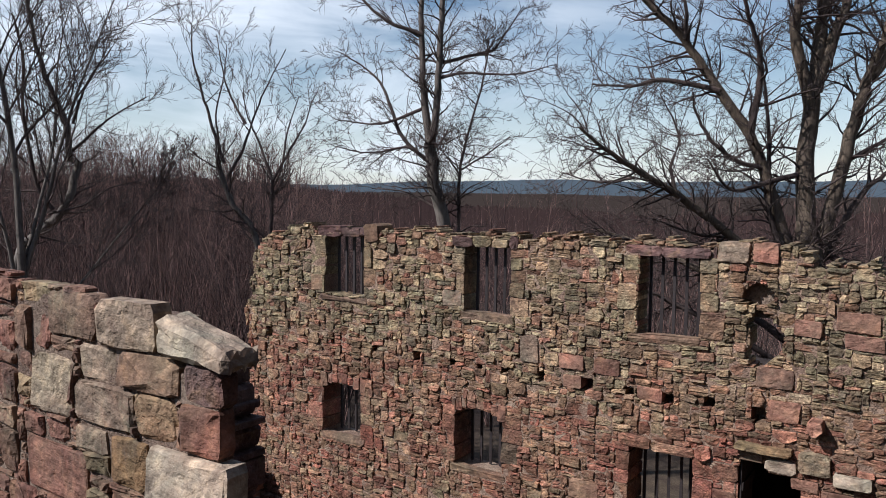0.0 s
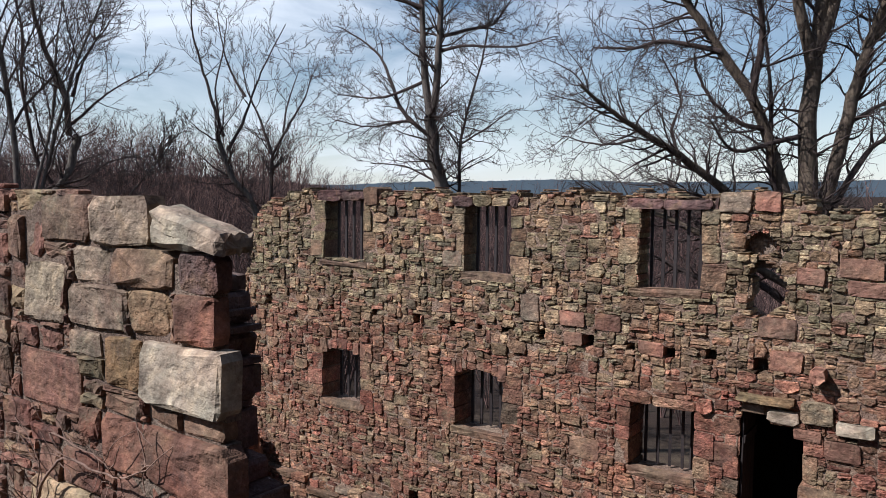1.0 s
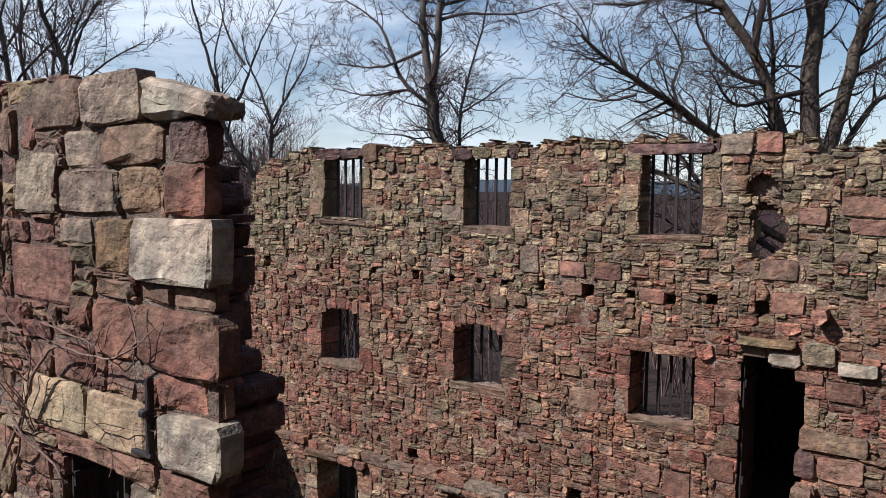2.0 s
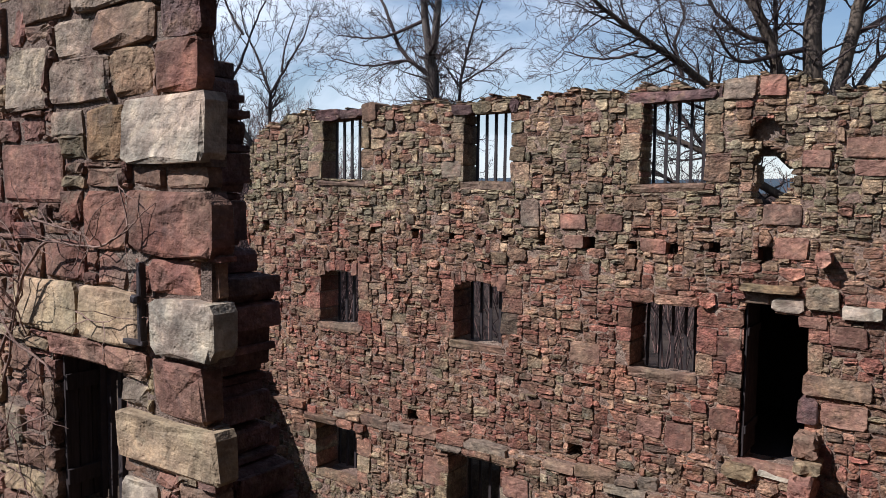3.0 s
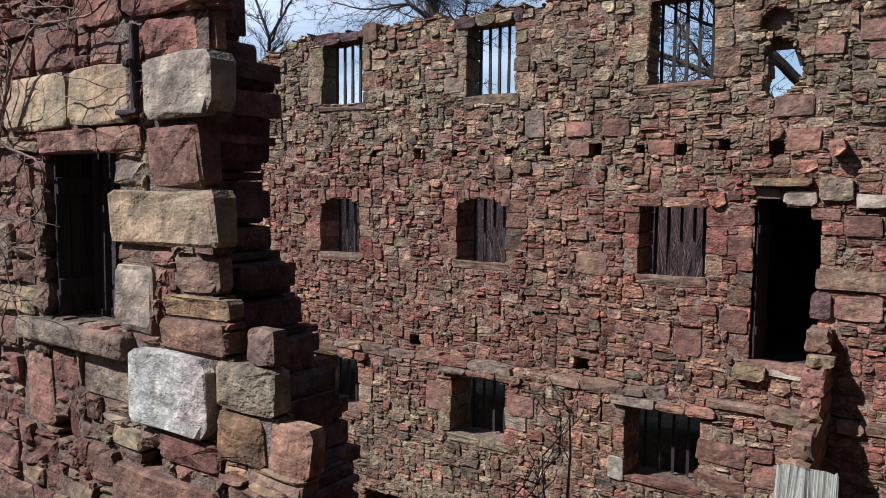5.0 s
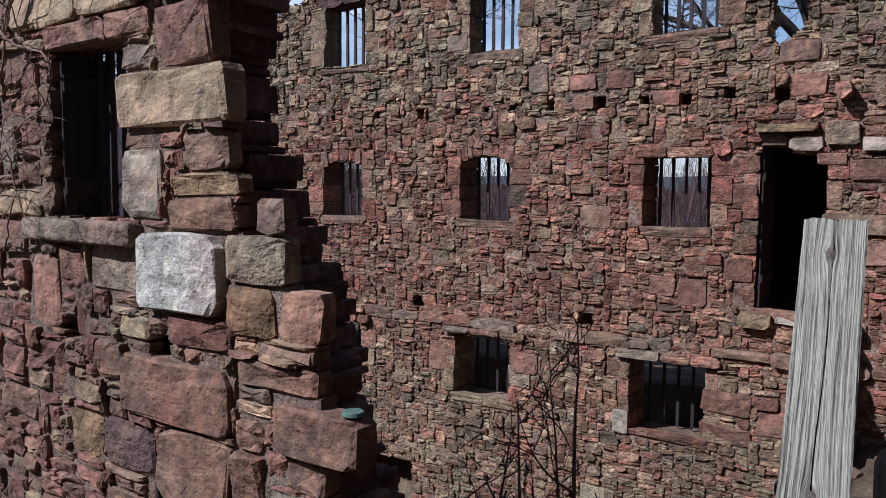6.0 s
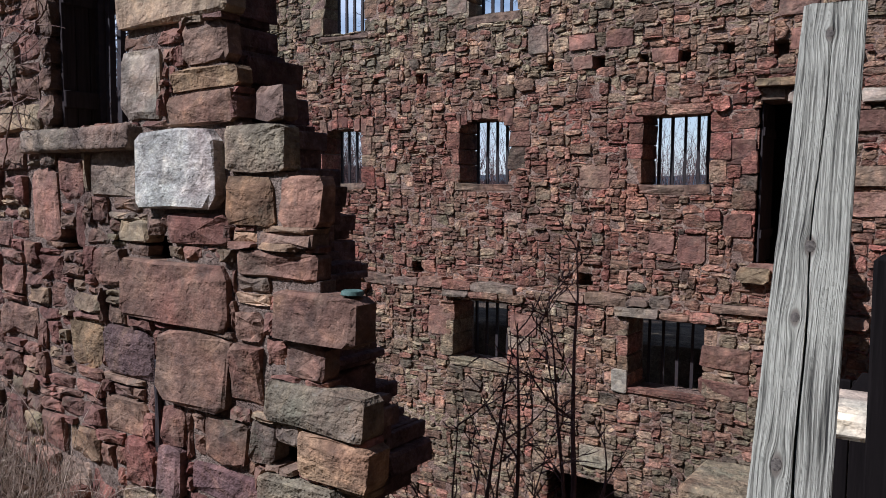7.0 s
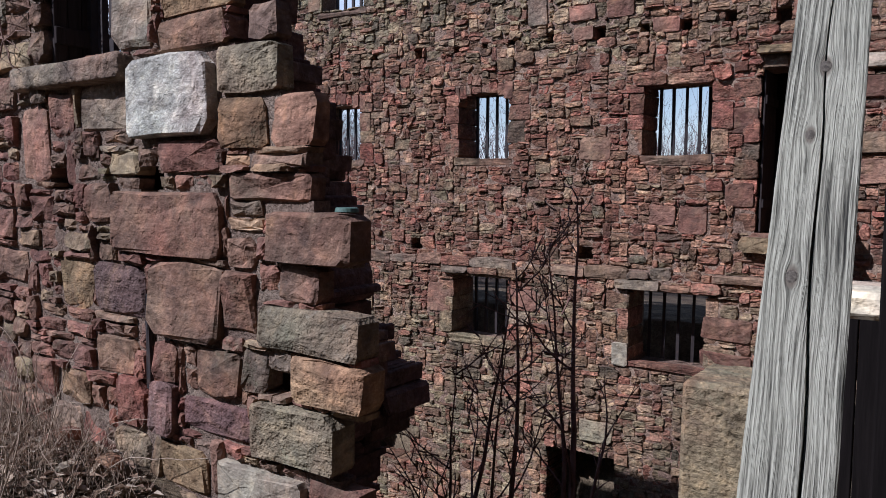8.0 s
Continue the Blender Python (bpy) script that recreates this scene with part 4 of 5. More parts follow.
def tube(V, Q, points, radii, sides):
    b = len(V)
    for i, (p, r) in enumerate(zip(points, radii)):
        d = (points[min(i + 1, len(points) - 1)] - points[max(i - 1, 0)]).normalized()
        u, v = frame_of(d)
        for s in range(sides):
            a = 2 * math.pi * s / sides
            q = p + u * (r * math.cos(a)) + v * (r * math.sin(a))
            V.append((q.x, q.y, q.z))
    for i in range(len(points) - 1):
        for s in range(sides):
            k = (s + 1) % sides
            Q.append((b + i * sides + s, b + i * sides + k, b + (i + 1) * sides + k, b + (i + 1) * sides + s))


def limb_path(p, d, length, segs, wander, lift, rng, bend=None):
    pts, d = [p.copy()], d.normalized()
    for _ in range(segs):
        if bend is not None:
            d = d.lerp(bend, 0.16)
        d = (d + Vector((rng.uniform(-1, 1), rng.uniform(-1, 1), rng.uniform(-1, 1))) * wander + Vector((0, 0, lift))).normalized()
        p = p + d * (length / segs)
        pts.append(p)
    return pts


def grow(out, p, d, length, r, level, rng, spec, bend=None, thin=0.0065):
    """spec: per level (segments, sides, wander, lift, children, child length share, spread in degrees)."""
    segs, sides, wander, lift, kids, share, spread = spec[level]
    pts = limb_path(p, d, length, segs, wander, lift, rng, bend)
    end = r * (0.14 if level < 2 else 0.3)
    radii = [r + (end - r) * i / segs for i in range(segs + 1)]
    if level < 2:
        out[level].append(([], []))
        V, Q = out[level][-1]
    else:
        V, Q = out[2]
    tube(V, Q, pts, radii, sides)
    if level + 1 >= len(spec):
        return
    for n in range(kids):
        f = 0.22 + 0.78 * (n + rng.uniform(0, 0.9)) / kids
        i = min(int(f * segs), segs - 1)
        at = pts[i].lerp(pts[i + 1], f * segs - i)
        axis = (pts[i + 1] - pts[i]).normalized()
        u, v = frame_of(axis)
        a = rng.uniform(0, 2 * math.pi)
        s = radians(spread * rng.uniform(0.6, 1.3))
        way = axis * math.cos(s) + (u * math.cos(a) + v * math.sin(a)) * math.sin(s)
        grow(out, at, way, length * share * rng.uniform(0.6, 1.2) * (1.15 - 0.6 * f), max(thin, radii[i] * rng.uniform(0.38, 0.58)), level + 1, rng, spec, None, thin)


def hang_parts(thing, out, names, mats):
    """Each stem and each limb is a part; the fine twigs are one part that nobody could count."""
    for level in (0, 1):
        for V, Q in out[level]:
            part_mesh(names[level], quads_from(names[level], V, Q, mats[level]), thing)
    V, Q = out[2]
    tagged(part_mesh(names[2], quads_from(names[2], V, Q, mats[2]), thing), kind="stuff")


def flatten(out):
    """All the tubes of one grown plant as one set of corners and quads."""
    V, Q = [], []
    for v, q in out[0] + out[1] + [out[2]]:
        b = len(V)
        V += v
        Q += [tuple(i + b for i in c) for c in q]
    return np.array(V, np.float32), np.array(Q, np.int32)


def empty_out():
    return [[], [], ([], [])]


def tree(label, base, trunk, stems, spec, seed, mats):
    """trunk: (direction, length, radius); stems: (share of the trunk's length, direction, length, radius)."""
    rng = random.Random(seed)
    thing = new("tree")
    thing.location = base
    out = empty_out()
    pts = limb_path(Vector((0, 0, 0)), Vector(trunk[0]), trunk[1], 8, 0.03, 0.02, rng)
    out[0].append(([], []))
    V, Q = out[0][-1]
    tube(V, Q, pts, [trunk[2] * (1.35 if i == 0 else 1.0 - 0.03 * i) for i in range(9)], 9)
    for share, way, length, r, *bend in stems:
        f = min(share * 8, 7.999)
        at = pts[int(f)].lerp(pts[int(f) + 1], f - int(f))
        grow(out, at, Vector(way), length, r, 0, rng, spec, Vector(bend[0]).normalized() if bend else None)
    hang_parts(thing, out, ("trunk", "limb", "twig_crown"), mats)
    return tagged(thing, label, "tree", "bare trees behind the ruin")


FINE = [(10, 6, 0.10, 0.06, 14, 0.42, 36), (7, 4, 0.18, 0.07, 11, 0.46, 38), (5, 3, 0.24, 0.05, 8, 0.5, 40), (3, 3, 0.20, 0.02, 0, 0, 0)]


def oriented(right, up, away=0.0):
    """A direction from its lean along the wall's view: to the right, up, and away."""
    return (0.818 * right - 0.575 * away, 0.575 * right + 0.818 * away, up)


BARKS = (mat_bark, mat_twig, mat_twig)
TWIGS = [None, (7, 4, 0.30, 0.03, 6, 0.50, 50), (5, 3, 0.30, 0.03, 5, 0.55, 46), (3, 3, 0.26, 0.02, 0, 0, 0)]
SPRAY = [None, (7, 4, 0.20, 0.10, 6, 0.52, 36), (5, 3, 0.24, 0.07, 5, 0.55, 36), (3, 3, 0.22, 0.04, 0, 0, 0)]


def smooth_line(points, steps):
    """A flowing line through a few places."""
    out = []
    for i in range(len(points) - 1):
        a, b, c, d = points[max(i - 1, 0)], points[i], points[i + 1], points[min(i + 2, len(points) - 1)]
        for n in range(steps):
            t = n / steps
            out.append(0.5 * (2 * b + (c - a) * t + (2 * a - 5 * b + 4 * c - d) * t * t + (3 * b - a - 3 * c + d) * t ** 3))
    return out + [points[-1]]


def limbed_tree(label, base, limbs, spec, seed, mats, dense=4.0, reach=0.9, thin=0.006):
    """limbs: (radius at its foot, radius at its tip, places along it as steps to the side and heights over the yard's datum); the first limbs are trunks."""
    rng = random.Random(seed)
    thing = new("tree")
    thing.location = base
    out = empty_out()
    for r0, r1, *way in limbs:
        sway = rng.uniform(-0.35, 0.35) if r0 < 0.1 else rng.uniform(-0.1, 0.1)
        places = [Vector(oriented(x, z - base[2], sway * i)) for i, (x, z) in enumerate(way)]
        pts = smooth_line(places, 5)
        gnarl = 0.10 * r0 + 0.008
        pts = [pts[0]] + [q + Vector((rng.uniform(-1, 1), rng.uniform(-1, 1), rng.uniform(-1, 1))) * gnarl for q in pts[1:]]
        n = len(pts) - 1
        radii = [r0 + (r1 - r0) * i / n for i in range(n + 1)]
        level = 0 if r0 > 0.07 else 1
        out[level].append(([], []))
        V, Q = out[level][-1]
        tube(V, Q, pts, radii, 9 if level == 0 else 6)
        length = sum((pts[i + 1] - pts[i]).length for i in range(n))
        for _ in range(int(length * dense)):
            f = 1 - 0.88 * rng.random() ** 1.3
            i = min(int(f * n), n - 1)
            at = pts[i].lerp(pts[i + 1], f * n - i)
            if at.z + base[2] < 4.0:
                continue
            axis = (pts[i + 1] - pts[i]).normalized()
            u, v = frame_of(axis)
            a, s = rng.uniform(0, 6.283), radians(rng.uniform(30, 75))
            d = axis * math.cos(s) + (u * math.cos(a) + v * math.sin(a)) * math.sin(s)
            grow(out, at, d, reach * rng.uniform(0.45, 1.25), min(0.024, max(thin * 1.3, radii[i] * rng.uniform(0.3, 0.5))), 1, rng, spec, None, thin)
    hang_parts(thing, out, ("trunk", "limb", "twig_crown"), mats)
    return tagged(thing, label, "tree", "bare trees behind the ruin")


limbed_tree("bare grey-barked tree with a forked trunk behind the wall", (-10.31, 14.46, -1.2), [
    (0.19, 0.13, (0.1, -1.2), (0.12, 3.0), (0.05, 5.9), (-0.16, 6.82), (-0.28, 7.8)),
    (0.10, 0.045, (-0.29, 7.7), (-0.42, 8.9), (-0.46, 9.46), (-0.5, 11.2), (-0.55, 13.5)),
    (0.10, 0.045, (-0.25, 7.6), (-0.14, 8.6), (-0.07, 9.85), (0.0, 11.2), (0.05, 13.5)),
    (0.055, 0.012, (-0.26, 7.35), (-0.92, 7.96), (-1.22, 8.7), (-1.5, 9.3), (-2.0, 9.75), (-2.55, 10.1)),
    (0.042, 0.008, (-0.26, 7.38), (-0.8, 7.7), (-1.67, 7.57), (-2.5, 7.73)),
    (0.045, 0.008, (-0.38, 8.65), (-1.2, 8.32), (-1.8, 8.28), (-2.57, 8.4)),
    (0.055, 0.015, (-0.47, 10.3), (-1.3, 10.6), (-2.0, 11.2), (-2.8, 11.6)),
    (0.045, 0.008, (-0.1, 9.3), (0.5, 9.38), (1.55, 9.3), (2.5, 9.48)),
    (0.05, 0.010, (-0.07, 9.64), (0.95, 9.93), (1.25, 10.1), (1.9, 11.1)),
    (0.05, 0.012, (0.35, -1.2), (0.4, 5.5), (0.42, 7.1), (0.58, 7.96), (0.95, 9.3), (1.04, 10.2)),
    (0.028, 0.008, (0.42, 7.1), (0.2, 7.4), (-0.1, 7.73)),
    (0.028, 0.008, (0.42, 7.2), (1.0, 7.55), (1.55, 7.96)),
    (0.03, 0.008, (-0.1, 6.3), (-0.9, 6.7), (-1.7, 6.75))], TWIGS, 31, BARKS, 6.5, 1.05, 0.0055)
limbed_tree("large many-stemmed bare tree with dark mossy limbs", (-2.27, 13.27, -1.1), [
    (0.28, 0.20, (0.0, -1.1), (0.0, 2.0), (0.0, 5.3), (0.0, 5.9)),
    (0.16, 0.06, (0.0, 5.7), (-0.1, 7.15), (0.0, 8.34), (0.1, 9.2), (0.12, 9.75), (0.1, 12.0)),
    (0.10, 0.035, (-0.2, 5.5), (-0.86, 7.36), (-1.52, 8.34), (-2.06, 9.1), (-2.7, 9.75), (-3.3, 10.5)),
    (0.12, 0.06, (0.12, 5.6), (0.45, 7.04), (0.77, 8.34), (1.2, 9.1), (1.7, 10.2)),
    (0.10, 0.05, (-0.02, 7.9), (-0.37, 9.2), (-0.35, 9.75), (-0.4, 11.5)),
    (0.10, 0.05, (0.02, 8.3), (0.3, 9.3), (0.45, 9.75), (0.6, 11.5)),
    (0.08, 0.03, (0.77, 8.34), (0.95, 9.3), (1.0, 10.5)),
    (0.085, 0.02, (-0.3, 5.2), (-1.3, 6.0), (-2.1, 6.55), (-2.8, 6.93), (-3.4, 7.25), (-3.9, 7.6)),
    (0.05, 0.012, (-1.5, 8.30), (-2.27, 8.5), (-2.8, 8.42), (-3.4, 8.47)),
    (0.065, 0.02, (-1.0, 7.6), (-0.95, 8.4), (-1.08, 8.93), (-1.35, 9.43), (-1.6, 10.2)),
    (0.045, 0.012, (-0.75, 7.1), (-1.2, 7.2), (-1.63, 7.5), (-1.9, 7.9), (-2.0, 8.23)),
    (0.05, 0.012, (-0.2, 7.0), (-1.0, 6.8), (-1.45, 6.75), (-1.9, 7.2)),
    (0.05, 0.02, (-0.3, 5.5), (-0.65, 6.5), (-0.65, 7.3), (-0.7, 8.1), (-0.85, 9.0)),
    (0.045, 0.015, (0.5, 7.2), (1.0, 7.5), (1.3, 7.8)),
    (0.06, 0.02, (0.2, 5.6), (0.77, 6.6), (1.2, 7.03), (1.7, 7.4)),
    (0.035, 0.01, (-2.1, 6.55), (-2.2, 7.1), (-2.05, 7.6), (-2.35, 8.3)),
    (0.03, 0.008, (-2.8, 6.93), (-3.3, 6.85), (-3.9, 7.0)),
    (0.035, 0.01, (-1.3, 6.0), (-1.9, 6.05), (-2.7, 6.3)),
    (0.04, 0.01, (-2.06, 9.1), (-2.1, 9.7), (-2.4, 10.3)),
    (0.075, 0.03, (-0.1, 4.5), (-1.2, 5.2), (-2.2, 5.72), (-3.2, 6.05)),
    (0.06, 0.02, (-0.1, 3.8), (-1.3, 4.5), (-2.3, 5.0), (-3.3, 5.4)),
    (0.07, 0.03, (-0.1, 4.2), (-0.9, 4.8), (-1.6, 5.6), (-2.0, 6.3))], TWIGS, 12, (mat_bark_mossy, mat_twig, mat_twig), 9.5, 1.0, 0.0045)
limbed_tree("slender bare tree with steep branches beside the wall's end", (-13.55, 11.76, -1.4), [
    (0.075, 0.055, (0.5, -1.4), (0.3, 3.5), (0.0, 5.68), (-0.48, 6.39), (-0.75, 7.32)),
    (0.045, 0.012, (-0.75, 7.3), (-1.02, 8.1), (-1.27, 8.9), (-1.5, 9.7), (-1.52, 10.4)),
    (0.040, 0.010, (-0.66, 7.0), (-0.4, 7.64), (-0.25, 8.35), (-0.05, 9.06), (0.39, 10.1)),
    (0.032, 0.008, (-0.25, 8.2), (-0.63, 8.8), (-0.87, 9.45), (-1.06, 10.3)),
    (0.028, 0.008, (-0.82, 7.5), (-0.95, 8.4), (-0.8, 9.3), (-0.75, 10.0))], SPRAY, 7, BARKS, 3.2, 1.1, 0.0055)
limbed_tree("slim bare tree with upright twigs beside the wall's end", (-13.55, 11.9, -1.5), [
    (0.055, 0.04, (0.2, -1.5), (0.18, 3.0), (0.2, 5.76), (0.24, 6.9)),
    (0.035, 0.010, (0.24, 6.9), (-0.09, 7.73), (-0.4, 8.35), (-0.6, 9.0)),
    (0.035, 0.010, (0.24, 6.9), (0.62, 7.64), (0.93, 8.27), (1.05, 8.8)),
    (0.028, 0.008, (0.5, 7.4), (0.55, 8.1), (0.75, 8.9))], SPRAY, 17, BARKS, 3.4, 1.0, 0.0055)
tree("tall bare tree with a crown of fine twigs", (-17.2, 8.4, -1.2), (oriented(0.03, 1), 6.5, 0.123),
     [(1.0, oriented(0.04, 1), 8.5, 0.082), (0.9, oriented(0.34, 1, 0.1), 7.0, 0.061), (0.8, oriented(-0.30, 1), 7, 0.057), (0.7, oriented(0.7, 0.9, 0.2), 5.2, 0.041), (0.95, oriented(0.2, 1, 0.4), 7, 0.049)], FINE, 9, BARKS)
limbed_tree("bare tree with a pale bowed trunk on the slope", (-17.6, 8.9, -1.6), [
    (0.13, 0.085, (-1.2, -1.6), (-1.0, 3.0), (-0.6, 5.1), (-0.23, 5.63), (0.39, 6.24), (0.7, 7.3)),
    (0.075, 0.03, (0.7, 7.3), (0.8, 8.15), (0.54, 9.14), (0.44, 10.2), (0.5, 11.2)),
    (0.042, 0.010, (0.72, 7.5), (1.13, 8.0), (1.54, 8.45), (2.15, 8.9)),
    (0.042, 0.010, (0.8, 8.15), (1.0, 8.77), (1.32, 9.33), (1.7, 9.8)),
    (0.06, 0.02, (0.3, 6.2), (0.0, 6.8), (-0.19, 8.4), (-0.11, 9.6), (-0.26, 10.5)),
    (0.04, 0.01, (-0.15, 7.8), (-0.5, 8.4), (-0.7, 9.2), (-0.75, 10.0)),
    (0.035, 0.01, (0.2, 6.1), (0.9, 6.3), (1.5, 6.7), (2.2, 6.9))], SPRAY, 23, (mat_bark_pale, mat_twig, mat_twig), 4.5, 1.3, 0.0055)


def woods():
    """The bare woods on the slope, too many trees to count."""
    rng = random.Random(77)
    near_spec = [(7, 4, 0.08, 0.04, 11, 0.40, 32), (4, 3, 0.18, 0.10, 5, 0.5, 34), (2, 3, 0.22, 0.06, 3, 0.55, 36), (2, 3, 0.2, 0.05, 0, 0, 0)]
    far_spec = [(3, 3, 0.07, 0.04, 8, 0.42, 32), (2, 3, 0.16, 0.10, 4, 0.5, 34), (1, 3, 0.22, 0.06, 0, 0, 0)]
    bush_spec = [(3, 3, 0.10, 0.05, 5, 0.45, 30), (2, 3, 0.16, 0.08, 3, 0.5, 34), (1, 3, 0.22, 0.06, 0, 0, 0)]
    kinds = []
    for n, spec in enumerate([near_spec] * 6 + [far_spec] * 6 + [bush_spec] * 6):
        out = empty_out()
        stems, r = ((1, 0.085), (1, 0.20), (5, 0.06))[n // 6]
        for _ in range(stems):
            lean = 0.12 if stems == 1 else 0.35
            grow(out, Vector((0, 0, 0)), Vector((rng.uniform(-lean, lean), rng.uniform(-lean, lean), 1)), 10, r, 0, rng, spec, None, 0.009 if n < 6 else 0.008)
        kinds.append(flatten(out))
    verts, quads, base = [], [], 0
    for n in range(1900):
        sort = 0 if n < 420 else 1 if n < 1150 else 2
        side = rng.uniform(-0.72, -0.12) if n % 2 == 0 or n % 5 and sort == 0 else rng.uniform(-0.85, 0.78)
        d = (30 + 50 * rng.random() ** 1.2, 65 + 420 * rng.random() ** 1.6, 21 + 50 * rng.random() ** 1.1)[sort]
        x, y = -0.575 * d + 0.818 * side * d, 0.818 * d + 0.575 * side * d
        if y < 13.5 and x > -14.5:
            continue
        lift = (0.015 + 0.085 * rng.random() if sort == 0 else -0.01 + 0.085 * rng.random() ** 1.6) if side < -0.2 else rng.uniform(-0.03, 0.032)
        if sort == 2:
            lift = rng.uniform(-0.11, 0.0) if side > -0.2 else rng.uniform(-0.07, 0.02)
        ground = ground_height(x, y) - 0.2
        V, Q = kinds[6 * sort + rng.randrange(6)]
        tall = max(2.0, 6.4 + d * lift - ground)
        size = tall / float(V[:, 2].max())
        wide = min(size, 1.3)
        a = rng.uniform(0, 6.28)
        c, s = math.cos(a) * wide, math.sin(a) * wide
        W = np.stack([V[:, 0] * c - V[:, 1] * s + x, V[:, 0] * s + V[:, 1] * c + y, V[:, 2] * size + ground], 1)
        verts.append(W)
        quads.append(Q + base)
        base += len(W)
    ob = new("bare_woods", quads_from("bare_woods", np.concatenate(verts), np.concatenate(quads), mat_wood_far))
    tagged(ob, "leafless brown woods on the slope below the ruin", "woods", kind="stuff")


woods()


# ---- the leaning plank ----
KNOTS = [(-0.005, 2.753, 0.013), (-0.003, 2.275, 0.015), (-0.018, 2.139, 0.012), (-0.024, 1.889, 0.014), (0.01, 1.42, 0.014)]
PLANK_TOP, PLANK_LOW = Vector((-0.455, 2.113, 2.837)), Vector((-0.345, 0.80, 0.70))
PLANK_LENGTH = (PLANK_TOP - PLANK_LOW).length
along_plank = lambda z: (z - PLANK_LOW.z) / (PLANK_TOP.z - PLANK_LOW.z) * PLANK_LENGTH


def plank_material():
    """Silvered softwood whose grain runs lengthwise and bends round the knots."""
    k = Nodes("silvered_softwood")
    co = k.n("TexCoord").outputs["Object"]
    sep = k.n("SeparateXYZ")
    k.link(co, sep.inputs[0])
    x, z = sep.outputs[0], sep.outputs[2]
    drift = k.math("MULTIPLY", k.math("SUBTRACT", k.noise(k.scaled(co, 3, 3, 1.1), 1.3, 2), 0.5), 0.035)
    bent, dark = k.math("ADD", x, drift), None
    for kx, kz, kr in KNOTS:
        dx, dz = k.math("SUBTRACT", x, kx), k.math("MULTIPLY", k.math("SUBTRACT", z, along_plank(kz)), 0.45)
        d2 = k.math("ADD", k.math("MULTIPLY", dx, dx), k.math("MULTIPLY", dz, dz))
        pull = k.math("DIVIDE", kr * kr * 0.9, k.math("ADD", d2, kr * kr * 0.5))
        bent = k.math("SUBTRACT", bent, k.math("MULTIPLY", pull, k.math("MULTIPLY", dx, 0.9)))
        spot = k.ramp(k.math("DIVIDE", d2, kr * kr), [(0.0, 1.0), (0.35, 0.75), (0.8, 0.0)])
        dark = spot if dark is None else k.math("MAXIMUM", dark, spot)
    comb = k.n("CombineXYZ")
    k.link(bent, comb.inputs[0]), k.link(k.math("MULTIPLY", z, 0.02), comb.inputs[2])
    rings = k.noise(comb.outputs[0], 150, 4, 0.6)
    fine = k.noise(k.scaled(co, 240, 240, 4), 1.5, 5, 0.7)
    colour = k.ramp(rings, [(0.34, (0.032, 0.029, 0.023)), (0.43, (0.155, 0.141, 0.107)), (0.54, (0.355, 0.328, 0.255)), (0.72, (0.20, 0.183, 0.140))])
    colour = k.mix(0.7, colour, k.ramp(fine, [(0.3, 0.55), (0.5, 1.0), (0.7, 1.3)]), "MULTIPLY")
    colour = k.mix(k.ramp(k.noise(co, 5, 4, 0.6), [(0.45, 0.0), (0.7, 0.5)]), colour, (0.385, 0.358, 0.272))
    colour = k.mix(dark, colour, (0.10, 0.075, 0.055))
    n = k.bump(rings, 1.0, 0.014)
    return k.done(colour, 0.85, k.bump(fine, 0.5, 0.003, n), gloss=0.25)


mat_plank = plank_material()


